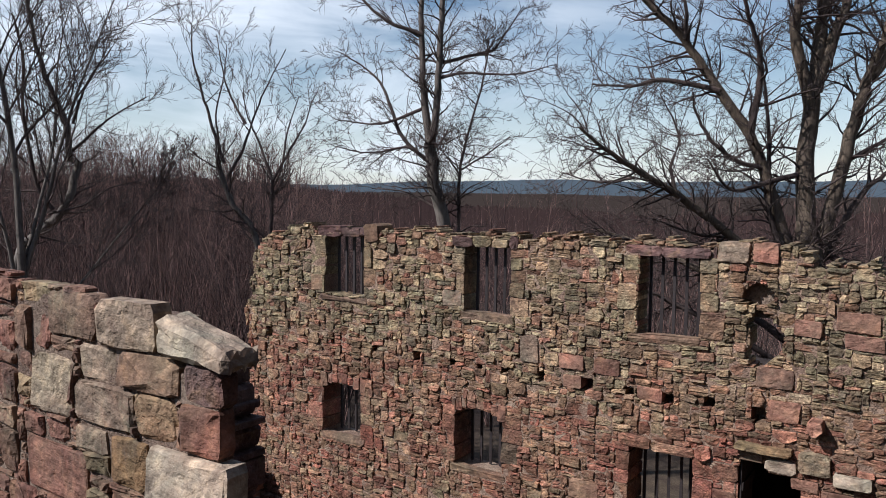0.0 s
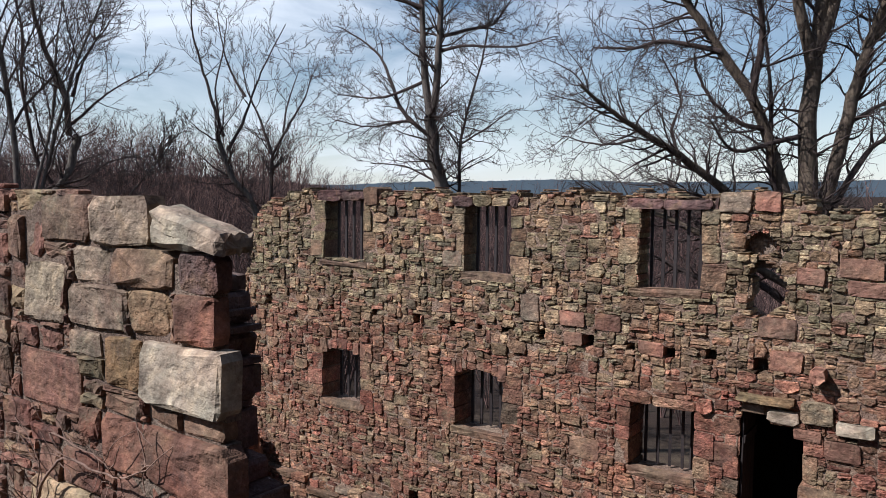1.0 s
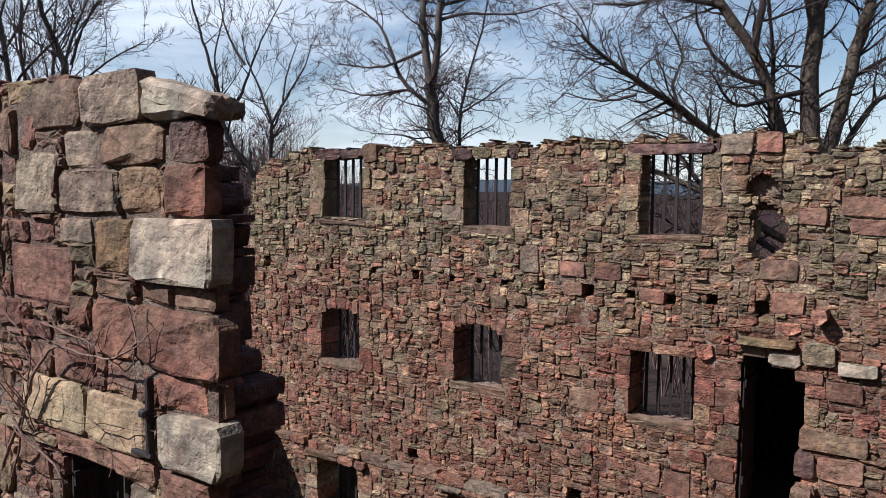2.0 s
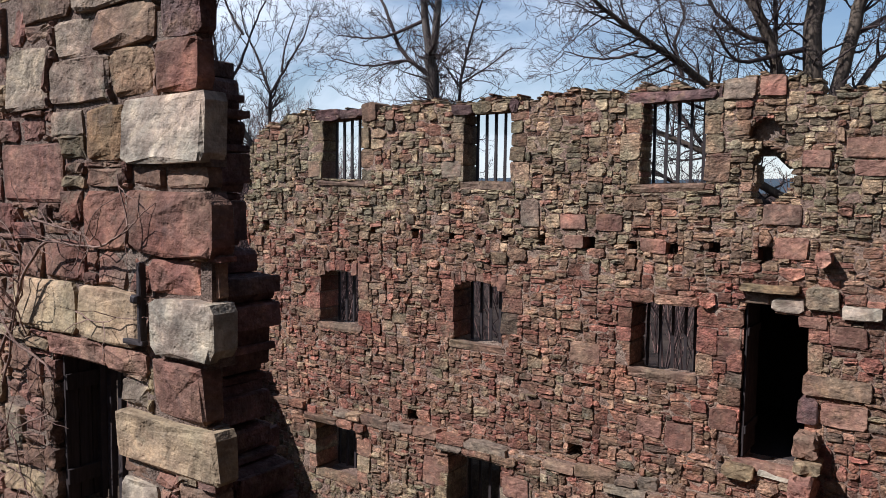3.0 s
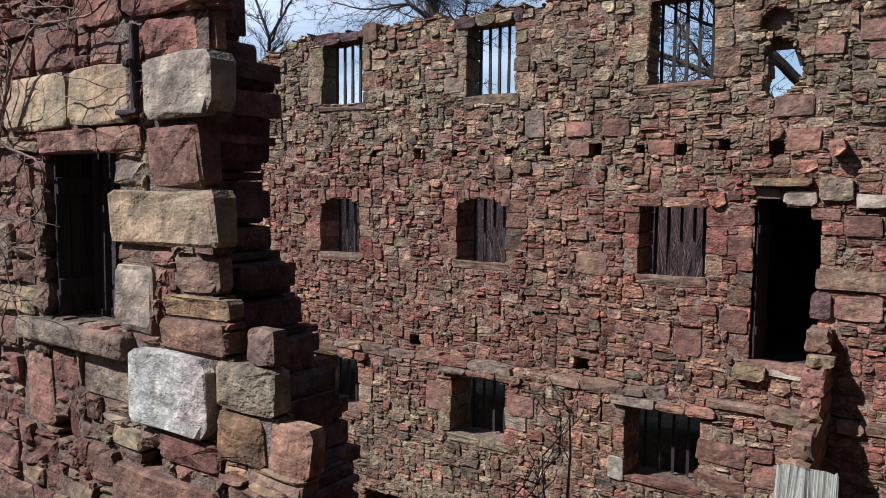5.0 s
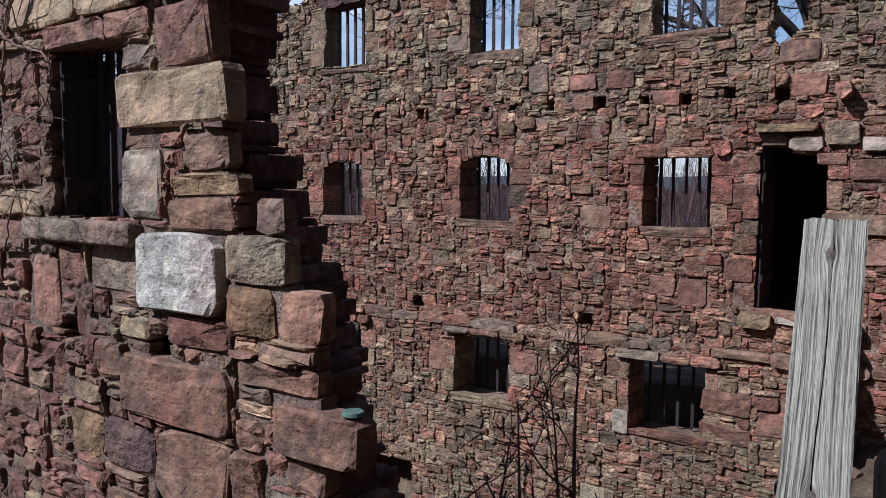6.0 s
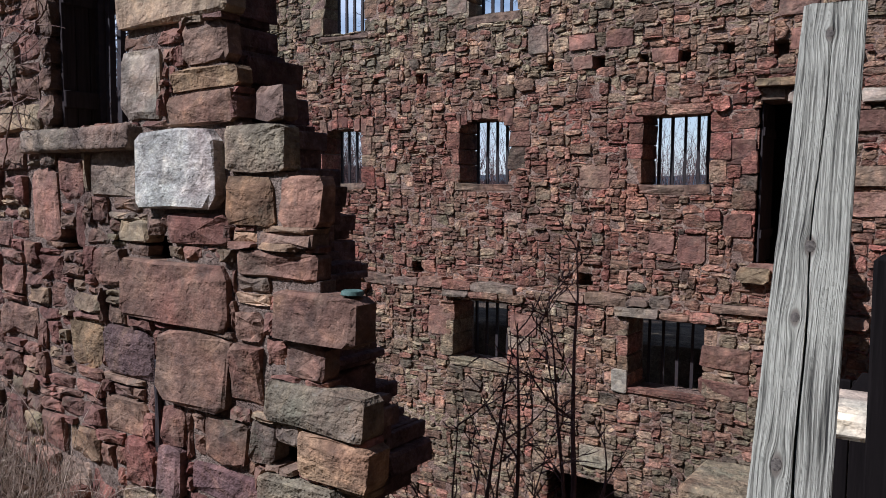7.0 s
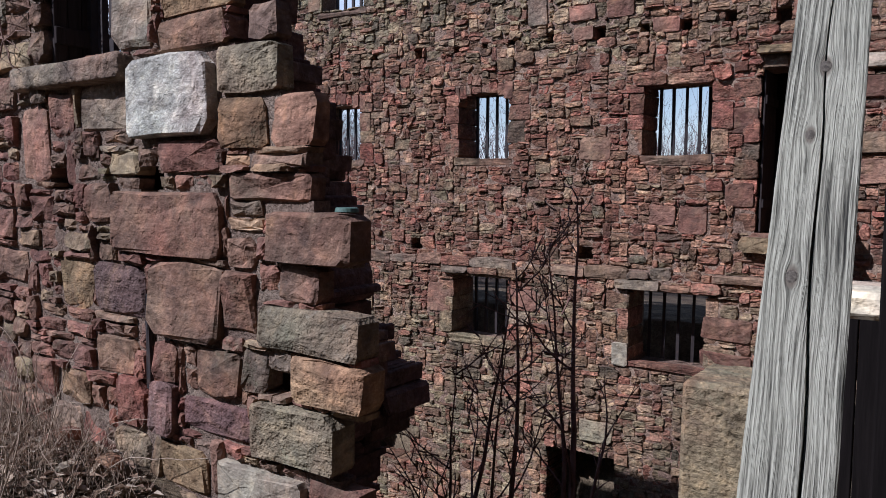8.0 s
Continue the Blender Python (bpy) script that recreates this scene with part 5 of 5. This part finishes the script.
def leaning_plank():
    """A weathered board that leans on the stump of the wall; its foot stands on the ground."""
    thing = new("plank")
    up = (PLANK_TOP - PLANK_LOW).normalized()
    side = Vector((1, 0.12, 0))
    side = (side - up * side.dot(up)).normalized()
    thing.matrix_basis = Matrix.Translation(PLANK_LOW) @ Matrix((side, up.cross(side), up)).transposed().to_4x4()
    # the front has a drying crack that wanders between the knots and opens towards the foot
    rng = random.Random(2)
    rows, cols, half, thick = 90, 17, 0.068, 0.038
    verts, faces = [], []
    for i in range(rows + 1):
        s = i / rows
        z = s * PLANK_LENGTH + (rng.uniform(-0.004, 0.004) if i == rows else 0)
        mid = 0.012 + 0.014 * math.sin(5.5 * s + 0.4) + 0.003 * math.sin(31 * s)
        gap = 0.0005 + 0.0023 * (1 - smooth_step(0.50, 0.99, s))
        xs = [-half, -half + 0.004, -0.05, -0.035, -0.02, mid - 3 * gap - 0.002, mid - gap, mid - gap * 0.6, mid + gap * 0.6, mid + gap, mid + 3 * gap + 0.002, 0.042, 0.05, 0.058, half - 0.004, half, half]
        ys = [0.004, 0, 0, 0, 0, 0, 0.001, 0.026, 0.026, 0.001, 0, 0, 0, 0, 0, 0.004, thick]
        tip = rng.uniform(-0.006, 0.006) if i == rows else 0
        verts += [(x + rng.uniform(-0.0006, 0.0006), y, z + (rng.uniform(-0.005, 0.005) if i == rows else 0) + tip) for x, y in zip(xs, ys)]
        verts.append((-half, thick, z))
    n = cols + 1
    for i in range(rows):
        for c in range(n):
            k = (c + 1) % n
            faces.append((i * n + c, i * n + k, (i + 1) * n + k, (i + 1) * n + c))
    faces += [tuple(range(n - 1, -1, -1)), tuple(rows * n + c for c in range(n))]
    part_mesh("board", mesh_from("board", verts, faces, mat_plank), thing)
    for kx, kz, kr in KNOTS:
        bm = bmesh.new()
        bmesh.ops.create_uvsphere(bm, u_segments=12, v_segments=6, radius=kr * 0.75)
        for v in bm.verts:
            v.co = Vector((v.co.x + kx, v.co.y * 0.16 + 0.0005, v.co.z * 1.25 + along_plank(kz)))
        part("knot", bm, mat_knot, thing, "dark knot", True)
    return tagged(thing, "silver-grey weathered plank with knots and a long crack", "plank")


k_knot = Nodes("knot_wood")
knot_pos = k_knot.n("TexCoord").outputs["Object"]
mat_knot = k_knot.done(k_knot.ramp(k_knot.noise(knot_pos, 160, 5, 0.7), [(0.35, (0.03, 0.022, 0.016)), (0.65, (0.12, 0.098, 0.075))]), 0.8, k_knot.bump(k_knot.noise(knot_pos, 220, 4), 0.6, 0.003))
leaning_plank()


def dark_boards(name, tone_scale=1.0):
    k = Nodes(name)
    pos = k.n("NewGeometry").outputs["Position"]
    f = k.noise(k.scaled(pos, 14, 14, 0.8), 3, 6, 0.7)
    return k.done(k.ramp(f, [(0.3, (0.010 * tone_scale, 0.008 * tone_scale, 0.0075 * tone_scale)), (0.6, (0.018 * tone_scale, 0.014 * tone_scale, 0.013 * tone_scale)), (0.8, (0.028 * tone_scale, 0.022 * tone_scale, 0.020 * tone_scale))]), 0.85, k.bump(f, 0.6, 0.006), gloss=0.02)


# near-black for the post and for boards that replace the dark under the slab
mat_black_timber = dark_boards("black_timber", 0.6)
# dark tone shared by parts added to keep light down
mat_shade_boards = dark_boards("shade_boards", 3.0)


# ---- the yard's plain walls, beside and behind: unseen, added to cut skylight ----
yard = new("wall_sky_block")
tagged(yard, "unseen dark side and sandstone end added to cut skylight", "wall", kind="structure")
# height and dark tone of this side hold back sky and bounced light
part("side_length", rough_box(1.7, 2.2, -7.0, 9.33, -2.4, 12.5, random.Random(12), 0.03, 0.02, 6), mat_shade_boards, yard, "added dark boards that keep light off the wall ends")
part("end_length", rough_box(-11.0, 1.68, -7.5, -7.0, -0.2, 8.0, random.Random(15), 0.03, 0.02, 6), mat_front, yard)


def boarding(label, a, b, c, d, y, count):
    """Upright near-black boards behind an opening, standing in for its dark depth."""
    thing = new("boarding")
    thing.location = ((a + b) / 2, y, c)
    rng, step = random.Random(int(100 * (a + 20))), (b - a) / count
    for i in range(count):
        x = -(b - a) / 2 + i * step
        y0 = rng.uniform(0, 0.008)
        part("board", rough_box(x + 0.002, x + step - 0.002, y0, y0 + 0.03, 0, d - c, rng, 0.004, 0.0015, 0), mat_black_timber, thing)
    return tagged(thing, label, "boarding")



# ---- an added dark box behind the tall doorway, and an unseen cross wall placed to shade the back wall ----
dark_box = new("wall_dark_box")
tagged(dark_box, "added dark box that keeps the tall doorway black", "wall", kind="structure")
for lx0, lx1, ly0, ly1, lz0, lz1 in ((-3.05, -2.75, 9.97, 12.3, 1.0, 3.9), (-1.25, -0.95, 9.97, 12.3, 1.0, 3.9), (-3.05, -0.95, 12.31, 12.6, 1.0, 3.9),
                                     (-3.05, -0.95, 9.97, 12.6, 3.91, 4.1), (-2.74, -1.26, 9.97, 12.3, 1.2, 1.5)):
    part("side", rough_box(lx0, lx1, ly0, ly1, lz0, lz1, random.Random(31), 0.02, 0.005, 2), mat_shade_boards, dark_box)
# never in view: set here for the wedge of shade it throws
cross = new("wall_cross")
tagged(cross, "unseen sandstone cross wall added to shade the back wall", "wall", kind="structure")
cross_rng, cross_z = random.Random(44), -2.6
while cross_z < 1.62:
    cross_h, cross_y = cross_rng.uniform(0.18, 0.34), 6.9 + cross_rng.uniform(-0.15, 0.15)
    cross_h = min(cross_h, 1.66 - cross_z)
    while cross_y < 9.2:
        cross_w = min(cross_rng.uniform(0.35, 0.8), 9.34 - cross_y)
        part("stone", rough_box(-11.0 + cross_rng.uniform(-0.03, 0.03), -10.62 + cross_rng.uniform(-0.03, 0.03), cross_y, cross_y + cross_w - 0.008, cross_z, cross_z + cross_h - 0.006, cross_rng, 0.02, 0.01, 1),
             cross_rng.choice((mat_brown, mat_red, mat_front)), cross)
        cross_y += cross_w
    cross_z += cross_h


# ---- the stump of the front wall by the plank ----
stump = new("wall_stump")
tagged(stump, "low broken stump of the sandstone wall", "wall", kind="structure")
part("pier", rough_box(-0.90, -0.52, 2.44, 2.75, -2.6, 1.455, random.Random(4), 0.015, 0.003, 7), mat_pier, stump, "lichen-spotted brown stone pier")
# this board roof is added only to shade the gap
part("roof", rough_box(-0.50, 1.40, 2.76, 3.42, 1.66, 1.69, random.Random(9), 0.006, 0.003, 1), mat_black_timber, stump, "added board roof that keeps the gap in shade")
part("lintel", rough_box(-0.56, 0.62, 2.42, 2.75, 1.70, 1.765, random.Random(5), 0.012, 0.006, 4), mat_pale, stump, "pale slab over a dark gap")
part("far_pier", rough_box(0.5, 2.6, 2.46, 2.92, -0.5, 1.70, random.Random(7), 0.03, 0.02, 5), mat_front, stump)
boarding("added black boards standing in for the dark under the slab", -0.70, 1.40, -0.2, 1.66, 3.35, 12)
post_bm = rough_box(-0.365, -0.23, 2.28, 2.40, 0.65, 2.22, random.Random(3), 0.008, 0.003, 2)
post = new("post")
part("shaft", post_bm, mat_black_timber, post)
tagged(post, "black tarred timber post beside the plank", "post")

# ---- the stub of a cross wall, raking down from the back wall ----
stub = new("wall_stub")
tagged(stub, "raking stub of a broken cross wall of sandstone", "wall", kind="structure")
stub_rng = random.Random(14)
level = -1.6
while level < 1.95:
    rise = stub_rng.uniform(0.13, 0.30)
    reach = min(1.9, 0.12 + 0.80 * (2.0 - level) * stub_rng.uniform(0.85, 1.1))
    at = back_face(0, level)
    part("stone", rough_box(-1.62 + stub_rng.uniform(-0.05, 0.03), -1.40 + stub_rng.uniform(-0.03, 0.04), at - reach, at + 0.02, level, level + rise - 0.008, stub_rng, 0.03, 0.022, 2),
         stub_rng.choice((mat_brown, mat_red, mat_front)), stub)
    level += rise


# ---- ironwork on the front wall ----
def strap(x, z0, z1, label):
    thing = new("iron_strap")
    thing.location = (x, FRONT - 0.05, z0)
    part("shank", rough_box(-0.016, 0.016, -0.03, 0.012, 0, z1 - z0, random.Random(3), 0.005, 0.003, 2), mat_iron, thing)
    part("eye", rough_box(-0.035, 0.02, -0.06, -0.02, (z1 - z0) * 0.5, (z1 - z0) * 0.60, random.Random(4), 0.008, 0.004, 1), mat_iron, thing)
    part("foot", rough_box(-0.15, 0.03, -0.03, 0.01, -0.015, 0.01, random.Random(5), 0.004, 0.002, 1), mat_iron, thing)
    return tagged(thing, label, "iron strap")


def shade_leaf(name, label, category, x, y0, y1, z0, z1, count):
    """Dark boards added flat against an opening's side, standing in for its shade."""
    thing = new(name)
    thing.location = (x, (y0 + y1) / 2, z0)
    rng, step = random.Random(int(100 * z1)), (y1 - y0) / count
    for i in range(count):
        y = (y0 - y1) / 2 + i * step
        part("board", rough_box(-0.012, 0.012, y + 0.002, y + step - 0.002, 0.004, z1 - z0, rng, 0.004, 0.0015, 0), mat_shade_boards, thing)
    for f in (0.18, 0.82):
        part("rail", rough_box(0.013, 0.034, (y0 - y1) / 2, (y1 - y0) / 2, f * (z1 - z0) - 0.05, f * (z1 - z0) + 0.05, rng, 0.004, 0.0015, 0), mat_shade_boards, thing)
    return tagged(thing, label, category)


# both leaves are added: their dark colour replaces the shade of the left reveals
shade_leaf("shutter", "added dark boards standing in for shade on the small window's reveal", "shutter", FRONT_WINDOW[0] + 0.03, FRONT + 0.03, FRONT_REAR + 0.06, FRONT_WINDOW[2], FRONT_WINDOW[3], 4)
shade_leaf("doorway_shade_leaf", "added dark boards standing in for shade on the tall doorway's jamb", "door leaf", DOORWAY[0] + 0.02, BACK + 0.03, BACK + 0.62, DOORWAY[2], DOORWAY[3] - 0.02, 5)
strap(-3.66, 3.89, 4.32, "rusty iron hinge strap let into the cream blocks")
bar = new("iron_bar")
bar.location = (-3.675, FRONT - 0.012, 0.98)
part("shaft", rough_box(-0.016, 0.016, -0.02, 0.012, 0, 0.5, random.Random(8), 0.004, 0.003, 3), mat_iron, bar)
tagged(bar, "rusty iron bar standing in a joint of the wall", "iron bar")


# ---- saplings, creeper, brush ----
def sapling(x, y, height, seed, label):
    rng = random.Random(seed)
    thing = new("sapling")
    z = ground_height(x, y) - 0.05
    thing.location = (x, y, z)
    out = empty_out()
    spec = [(10, 5, 0.10, 0.05, 5, 0.36, 50), (7, 4, 0.15, 0.10, 3, 0.5, 45), (4, 3, 0.2, 0.05, 2, 0.5, 40), (3, 3, 0.2, 0.03, 0, 0, 0)]
    grow(out, Vector((0, 0, 0)), Vector((rng.uniform(-0.03, 0.03), rng.uniform(-0.05, 0.05), 1)), height, 0.036, 0, rng, spec)
    grow(out, Vector((0, 0, height * 0.12)), Vector((rng.uniform(-0.22, 0.22), rng.uniform(-0.2, 0.2), 1)), height * 0.8, 0.023, 0, rng, spec)
    hang_parts(thing, out, ("stem", "branch", "twig_crown"), (mat_red_stem, mat_red_stem, mat_red_stem))
    return tagged(thing, label, "sapling", "bare saplings in the ruin")


def sapling_to(x, y, top, seed, label):
    sapling(x, y, top - ground_height(x, y), seed, label)


sapling_to(-2.85, 4.30, 1.60, 5, "leafless reddish sapling growing inside the ruin")
sapling_to(-3.06, 4.32, 1.32, 6, "leafless reddish sapling growing inside the ruin")
sapling_to(-2.26, 4.60, 2.05, 9, "slender reddish sapling growing inside the ruin")


def creeper():
    """Bare stems of a creeper that cling to the front wall and stand off it."""
    rng = random.Random(41)
    V, Q = [], []
    def stem(path, r, shoots):
        """A wandering stem through a few points on the wall (x, z), with short side shoots."""
        pts = []
        for (xa, za), (xb, zb) in zip(path, path[1:]):
            steps = max(2, int(math.hypot(xb - xa, zb - za) / 0.06))
            for i in range(steps):
                f = i / steps
                pts.append(Vector((xa + (xb - xa) * f + rng.uniform(-0.012, 0.012), FRONT - 0.105 - rng.uniform(0.0, 0.035), za + (zb - za) * f + rng.uniform(-0.012, 0.012))))
        pts = [(a + b + c) / 3 for a, b, c in zip(pts, pts[1:], pts[2:])]
        tube(V, Q, pts, [r * (1 - 0.7 * i / len(pts)) for i in range(len(pts))], 6)
        for _ in range(shoots):
            side = limb_path(rng.choice(pts), Vector((rng.uniform(-1, 1), -0.15, rng.uniform(-0.7, 1))), rng.uniform(0.12, 0.4), 6, 0.35, 0, rng)
            tube(V, Q, side, [0.0045, 0.0042, 0.0036, 0.003, 0.0026, 0.002, 0.0013], 4)

    stem([(-5.25, 3.45), (-4.97, 3.87), (-4.76, 4.21), (-4.53, 4.40), (-3.93, 4.38), (-3.67, 4.51), (-3.77, 4.79), (-3.74, 4.88)], 0.013, 14)
    stem([(-4.55, 4.38), (-4.70, 4.53), (-4.16, 4.46), (-3.93, 4.38)], 0.008, 6)
    stem([(-5.20, 3.95), (-4.85, 3.73), (-4.49, 3.64), (-4.42, 3.54), (-4.51, 3.38), (-5.15, 3.10)], 0.010, 12)
    stem([(-5.12, 3.40), (-4.90, 3.95), (-4.80, 4.30), (-5.2, 4.62)], 0.009, 8)
    for n in range(10):
        x, z = (rng.uniform(-5.3, -4.0), rng.uniform(3.7, 4.6)) if n < 4 else (rng.uniform(-5.7, -4.8), rng.uniform(2.5, 3.6))
        p, d = Vector((x, FRONT - 0.08, z)), Vector((rng.uniform(-0.2, 1), 0, rng.uniform(-0.3, 0.9))).normalized()
        pts, r = [p], rng.uniform(0.003, 0.007)
        for _ in range(rng.randint(7, 15)):
            d = (d + Vector((rng.uniform(-0.5, 0.55), rng.uniform(-0.25, 0.25), rng.uniform(-0.5, 0.45)))).normalized()
            p = p + d * 0.075
            p = Vector((min(p.x, -3.35), min(max(p.y, FRONT - 0.30), FRONT - 0.065), p.z))
            pts.append(p)
        tube(V, Q, pts, [r * (1 - 0.75 * i / len(pts)) for i in range(len(pts))], 5)
        for _ in range(3):
            i = rng.randrange(1, len(pts) - 1)
            side = limb_path(pts[i], Vector((rng.uniform(-1, 1), -0.3, rng.uniform(-1, 1))), rng.uniform(0.1, 0.35), 5, 0.35, 0, rng)
            tube(V, Q, side, [0.0035, 0.003, 0.0026, 0.0022, 0.0018, 0.0012], 3)
    thing = new("creeper", quads_from("creeper", V, Q, mat_vine))
    tagged(thing, "leafless brown creeper clinging to the sandstone blocks", "creeper", kind="stuff")


mat_vine = bark("creeper_bark", (0.10, 0.058, 0.046), (0.28, 0.175, 0.13))
creeper()


def brush():
    """Dry grass and brambles along the foot of the front wall."""
    rng = random.Random(52)
    V, Q = [], []
    for n in range(4200):
        x, y = rng.uniform(-6.2, -2.6), rng.uniform(0.9, 2.36)
        if y < 0.9 - 0.55 * (x + 2.6) - 1.9:
            continue
        keep = 1 - smooth_step(-4.3, -3.0, x)
        if rng.random() > 0.15 + 0.85 * keep:
            continue
        z = ground_height(x, y) - 0.02
        length = rng.uniform(0.12, 0.5) * (0.5 + 0.5 * keep)
        pts = limb_path(Vector((x, y, z)), Vector((rng.uniform(-0.5, 0.5), rng.uniform(-0.4, 0.3), 1)), length, 4, 0.25, -0.05, rng)
        r = rng.uniform(0.0012, 0.003)
        tube(V, Q, pts, [r, r * 0.9, r * 0.7, r * 0.5, r * 0.2], 3)
    for n in range(150):
        x, y = rng.uniform(-6.0, -3.4), rng.uniform(1.3, 2.3)
        pts = limb_path(Vector((x, y, ground_height(x, y) - 0.02)), Vector((rng.uniform(-0.8, 0.8), rng.uniform(-0.3, 0.2), 0.9)), rng.uniform(0.4, 0.95), 9, 0.22, -0.06, rng)
        tube(V, Q, [Vector((q.x, min(q.y, FRONT - 0.07), q.z)) for q in pts], [0.0045 * (1 - 0.08 * i) for i in range(10)], 3)
    tagged(new("dry_brush", quads_from("dry_brush", V, Q, mat_dry)), "dry yellow-brown grass and brambles along the wall's foot", "dry grass", kind="stuff")


brush()


def leaf_litter():
    """Curled dead leaves on the ground before the front wall, too many to count."""
    k = Nodes("dead_leaves")
    pos = k.n("NewGeometry").outputs["Position"]
    colour = k.ramp(k.n("NewGeometry").outputs["Random Per Island"], [(0.0, (0.09, 0.052, 0.034)), (0.35, (0.20, 0.125, 0.080)), (0.7, (0.34, 0.245, 0.165)), (1.0, (0.46, 0.37, 0.28))])
    mat = k.done(k.mix(0.5, colour, k.ramp(k.noise(pos, 60, 3), [(0.3, 0.5), (0.7, 1.4)]), "MULTIPLY"), 0.8, gloss=0.2)
    rng = random.Random(71)
    V, F = [], []
    for n in range(4200):
        x, y = rng.uniform(-6.3, -2.3), rng.uniform(0.7, 2.36)
        z, size, turn = ground_height(x, y) + rng.uniform(0.0, 0.035), rng.uniform(0.018, 0.042), rng.uniform(0, 6.28)
        lean, curl, b = rng.uniform(-0.7, 0.7), rng.uniform(0.1, 0.6), len(V)
        c, t = math.cos(turn) * size, math.sin(turn) * size
        for u, v, up in ((-1.2, 0, 0), (0, -0.6, curl), (0, 0.6, curl), (1.2, 0, 0), (0, 0, -0.1)):
            V.append((x + u * c - v * t, y + u * t + v * c, z + size * (up + lean * u * 0.5) + 0.012))
        F += [(b, b + 1, b + 4), (b + 1, b + 3, b + 4), (b + 3, b + 2, b + 4), (b + 2, b, b + 4)]
    tagged(new("leaf_litter", mesh_from("leaf_litter", V, F, mat)), "curled brown dead leaves on the ground by the wall", "dead leaves", kind="stuff")


leaf_litter()


# ---- a small green lid left on the broken end of the wall ----
k_lid = Nodes("verdigris_tin")
lid_pos = k_lid.n("NewGeometry").outputs["Position"]
mat_lid = k_lid.done(k_lid.ramp(k_lid.noise(lid_pos, 40, 5), [(0.35, (0.045, 0.085, 0.068)), (0.7, (0.12, 0.175, 0.14))]), 0.6, gloss=0.3)
lid_bm = bmesh.new()
bmesh.ops.create_cone(lid_bm, cap_ends=True, segments=18, radius1=0.052, radius2=0.047, depth=0.02)
bmesh.ops.bevel(lid_bm, geom=list(lid_bm.edges), offset=0.003, segments=1, affect="EDGES")
lid = new("tin_lid")
lid.location = (-2.33, FRONT + 0.02, 1.945)
part("disc", lid_bm, mat_lid, lid)
tagged(lid, "small green tin lid lying on a broken block", "lid")


# ---- loose stones fallen at the foot of the walls ----
def loose_stone(x, y, size, material, seed, label):
    rng = random.Random(seed)
    bm = bmesh.new()
    bmesh.ops.create_icosphere(bm, subdivisions=2, radius=1.0)
    sx, sy, sz = size * rng.uniform(0.8, 1.3), size * rng.uniform(0.6, 1.0), size * rng.uniform(0.45, 0.8)
    for v in bm.verts:
        n = 1 + 0.35 * noise.noise(v.co * 1.3 + Vector((seed, 0, 0)))
        v.co = Vector((max(-0.75, min(0.75, v.co.x * n)) * sx, max(-0.75, min(0.75, v.co.y * n)) * sy, max(-0.7, min(0.7, v.co.z * n)) * sz))
    me = bpy.data.meshes.new("loose_stone")
    bm.to_mesh(me)
    bm.free()
    me.materials.append(material)
    ob = new("loose_stone", me)
    ob.location, ob.rotation_euler = (x, y, ground_height(x, y) + 0.3 * sz), (0, 0, rng.uniform(0, 6))
    return tagged(ob, label, "stone", "fallen stones at the wall")


fallen = random.Random(90)
for n in range(14):
    loose_stone(fallen.uniform(-5.6, -2.9), fallen.uniform(2.0, 2.3), fallen.uniform(0.05, 0.12), fallen.choice((mat_red, mat_brown, mat_pale, mat_front)), 200 + n,
                "fallen sandstone lump lying among dry grass")
for n in range(22):
    loose_stone(fallen.uniform(-5.0, -0.8), fallen.uniform(7.6, 9.1), fallen.uniform(0.1, 0.26), fallen.choice((mat_red, mat_brown, mat_front)), 300 + n,
                "fallen sandstone block inside the ruin")
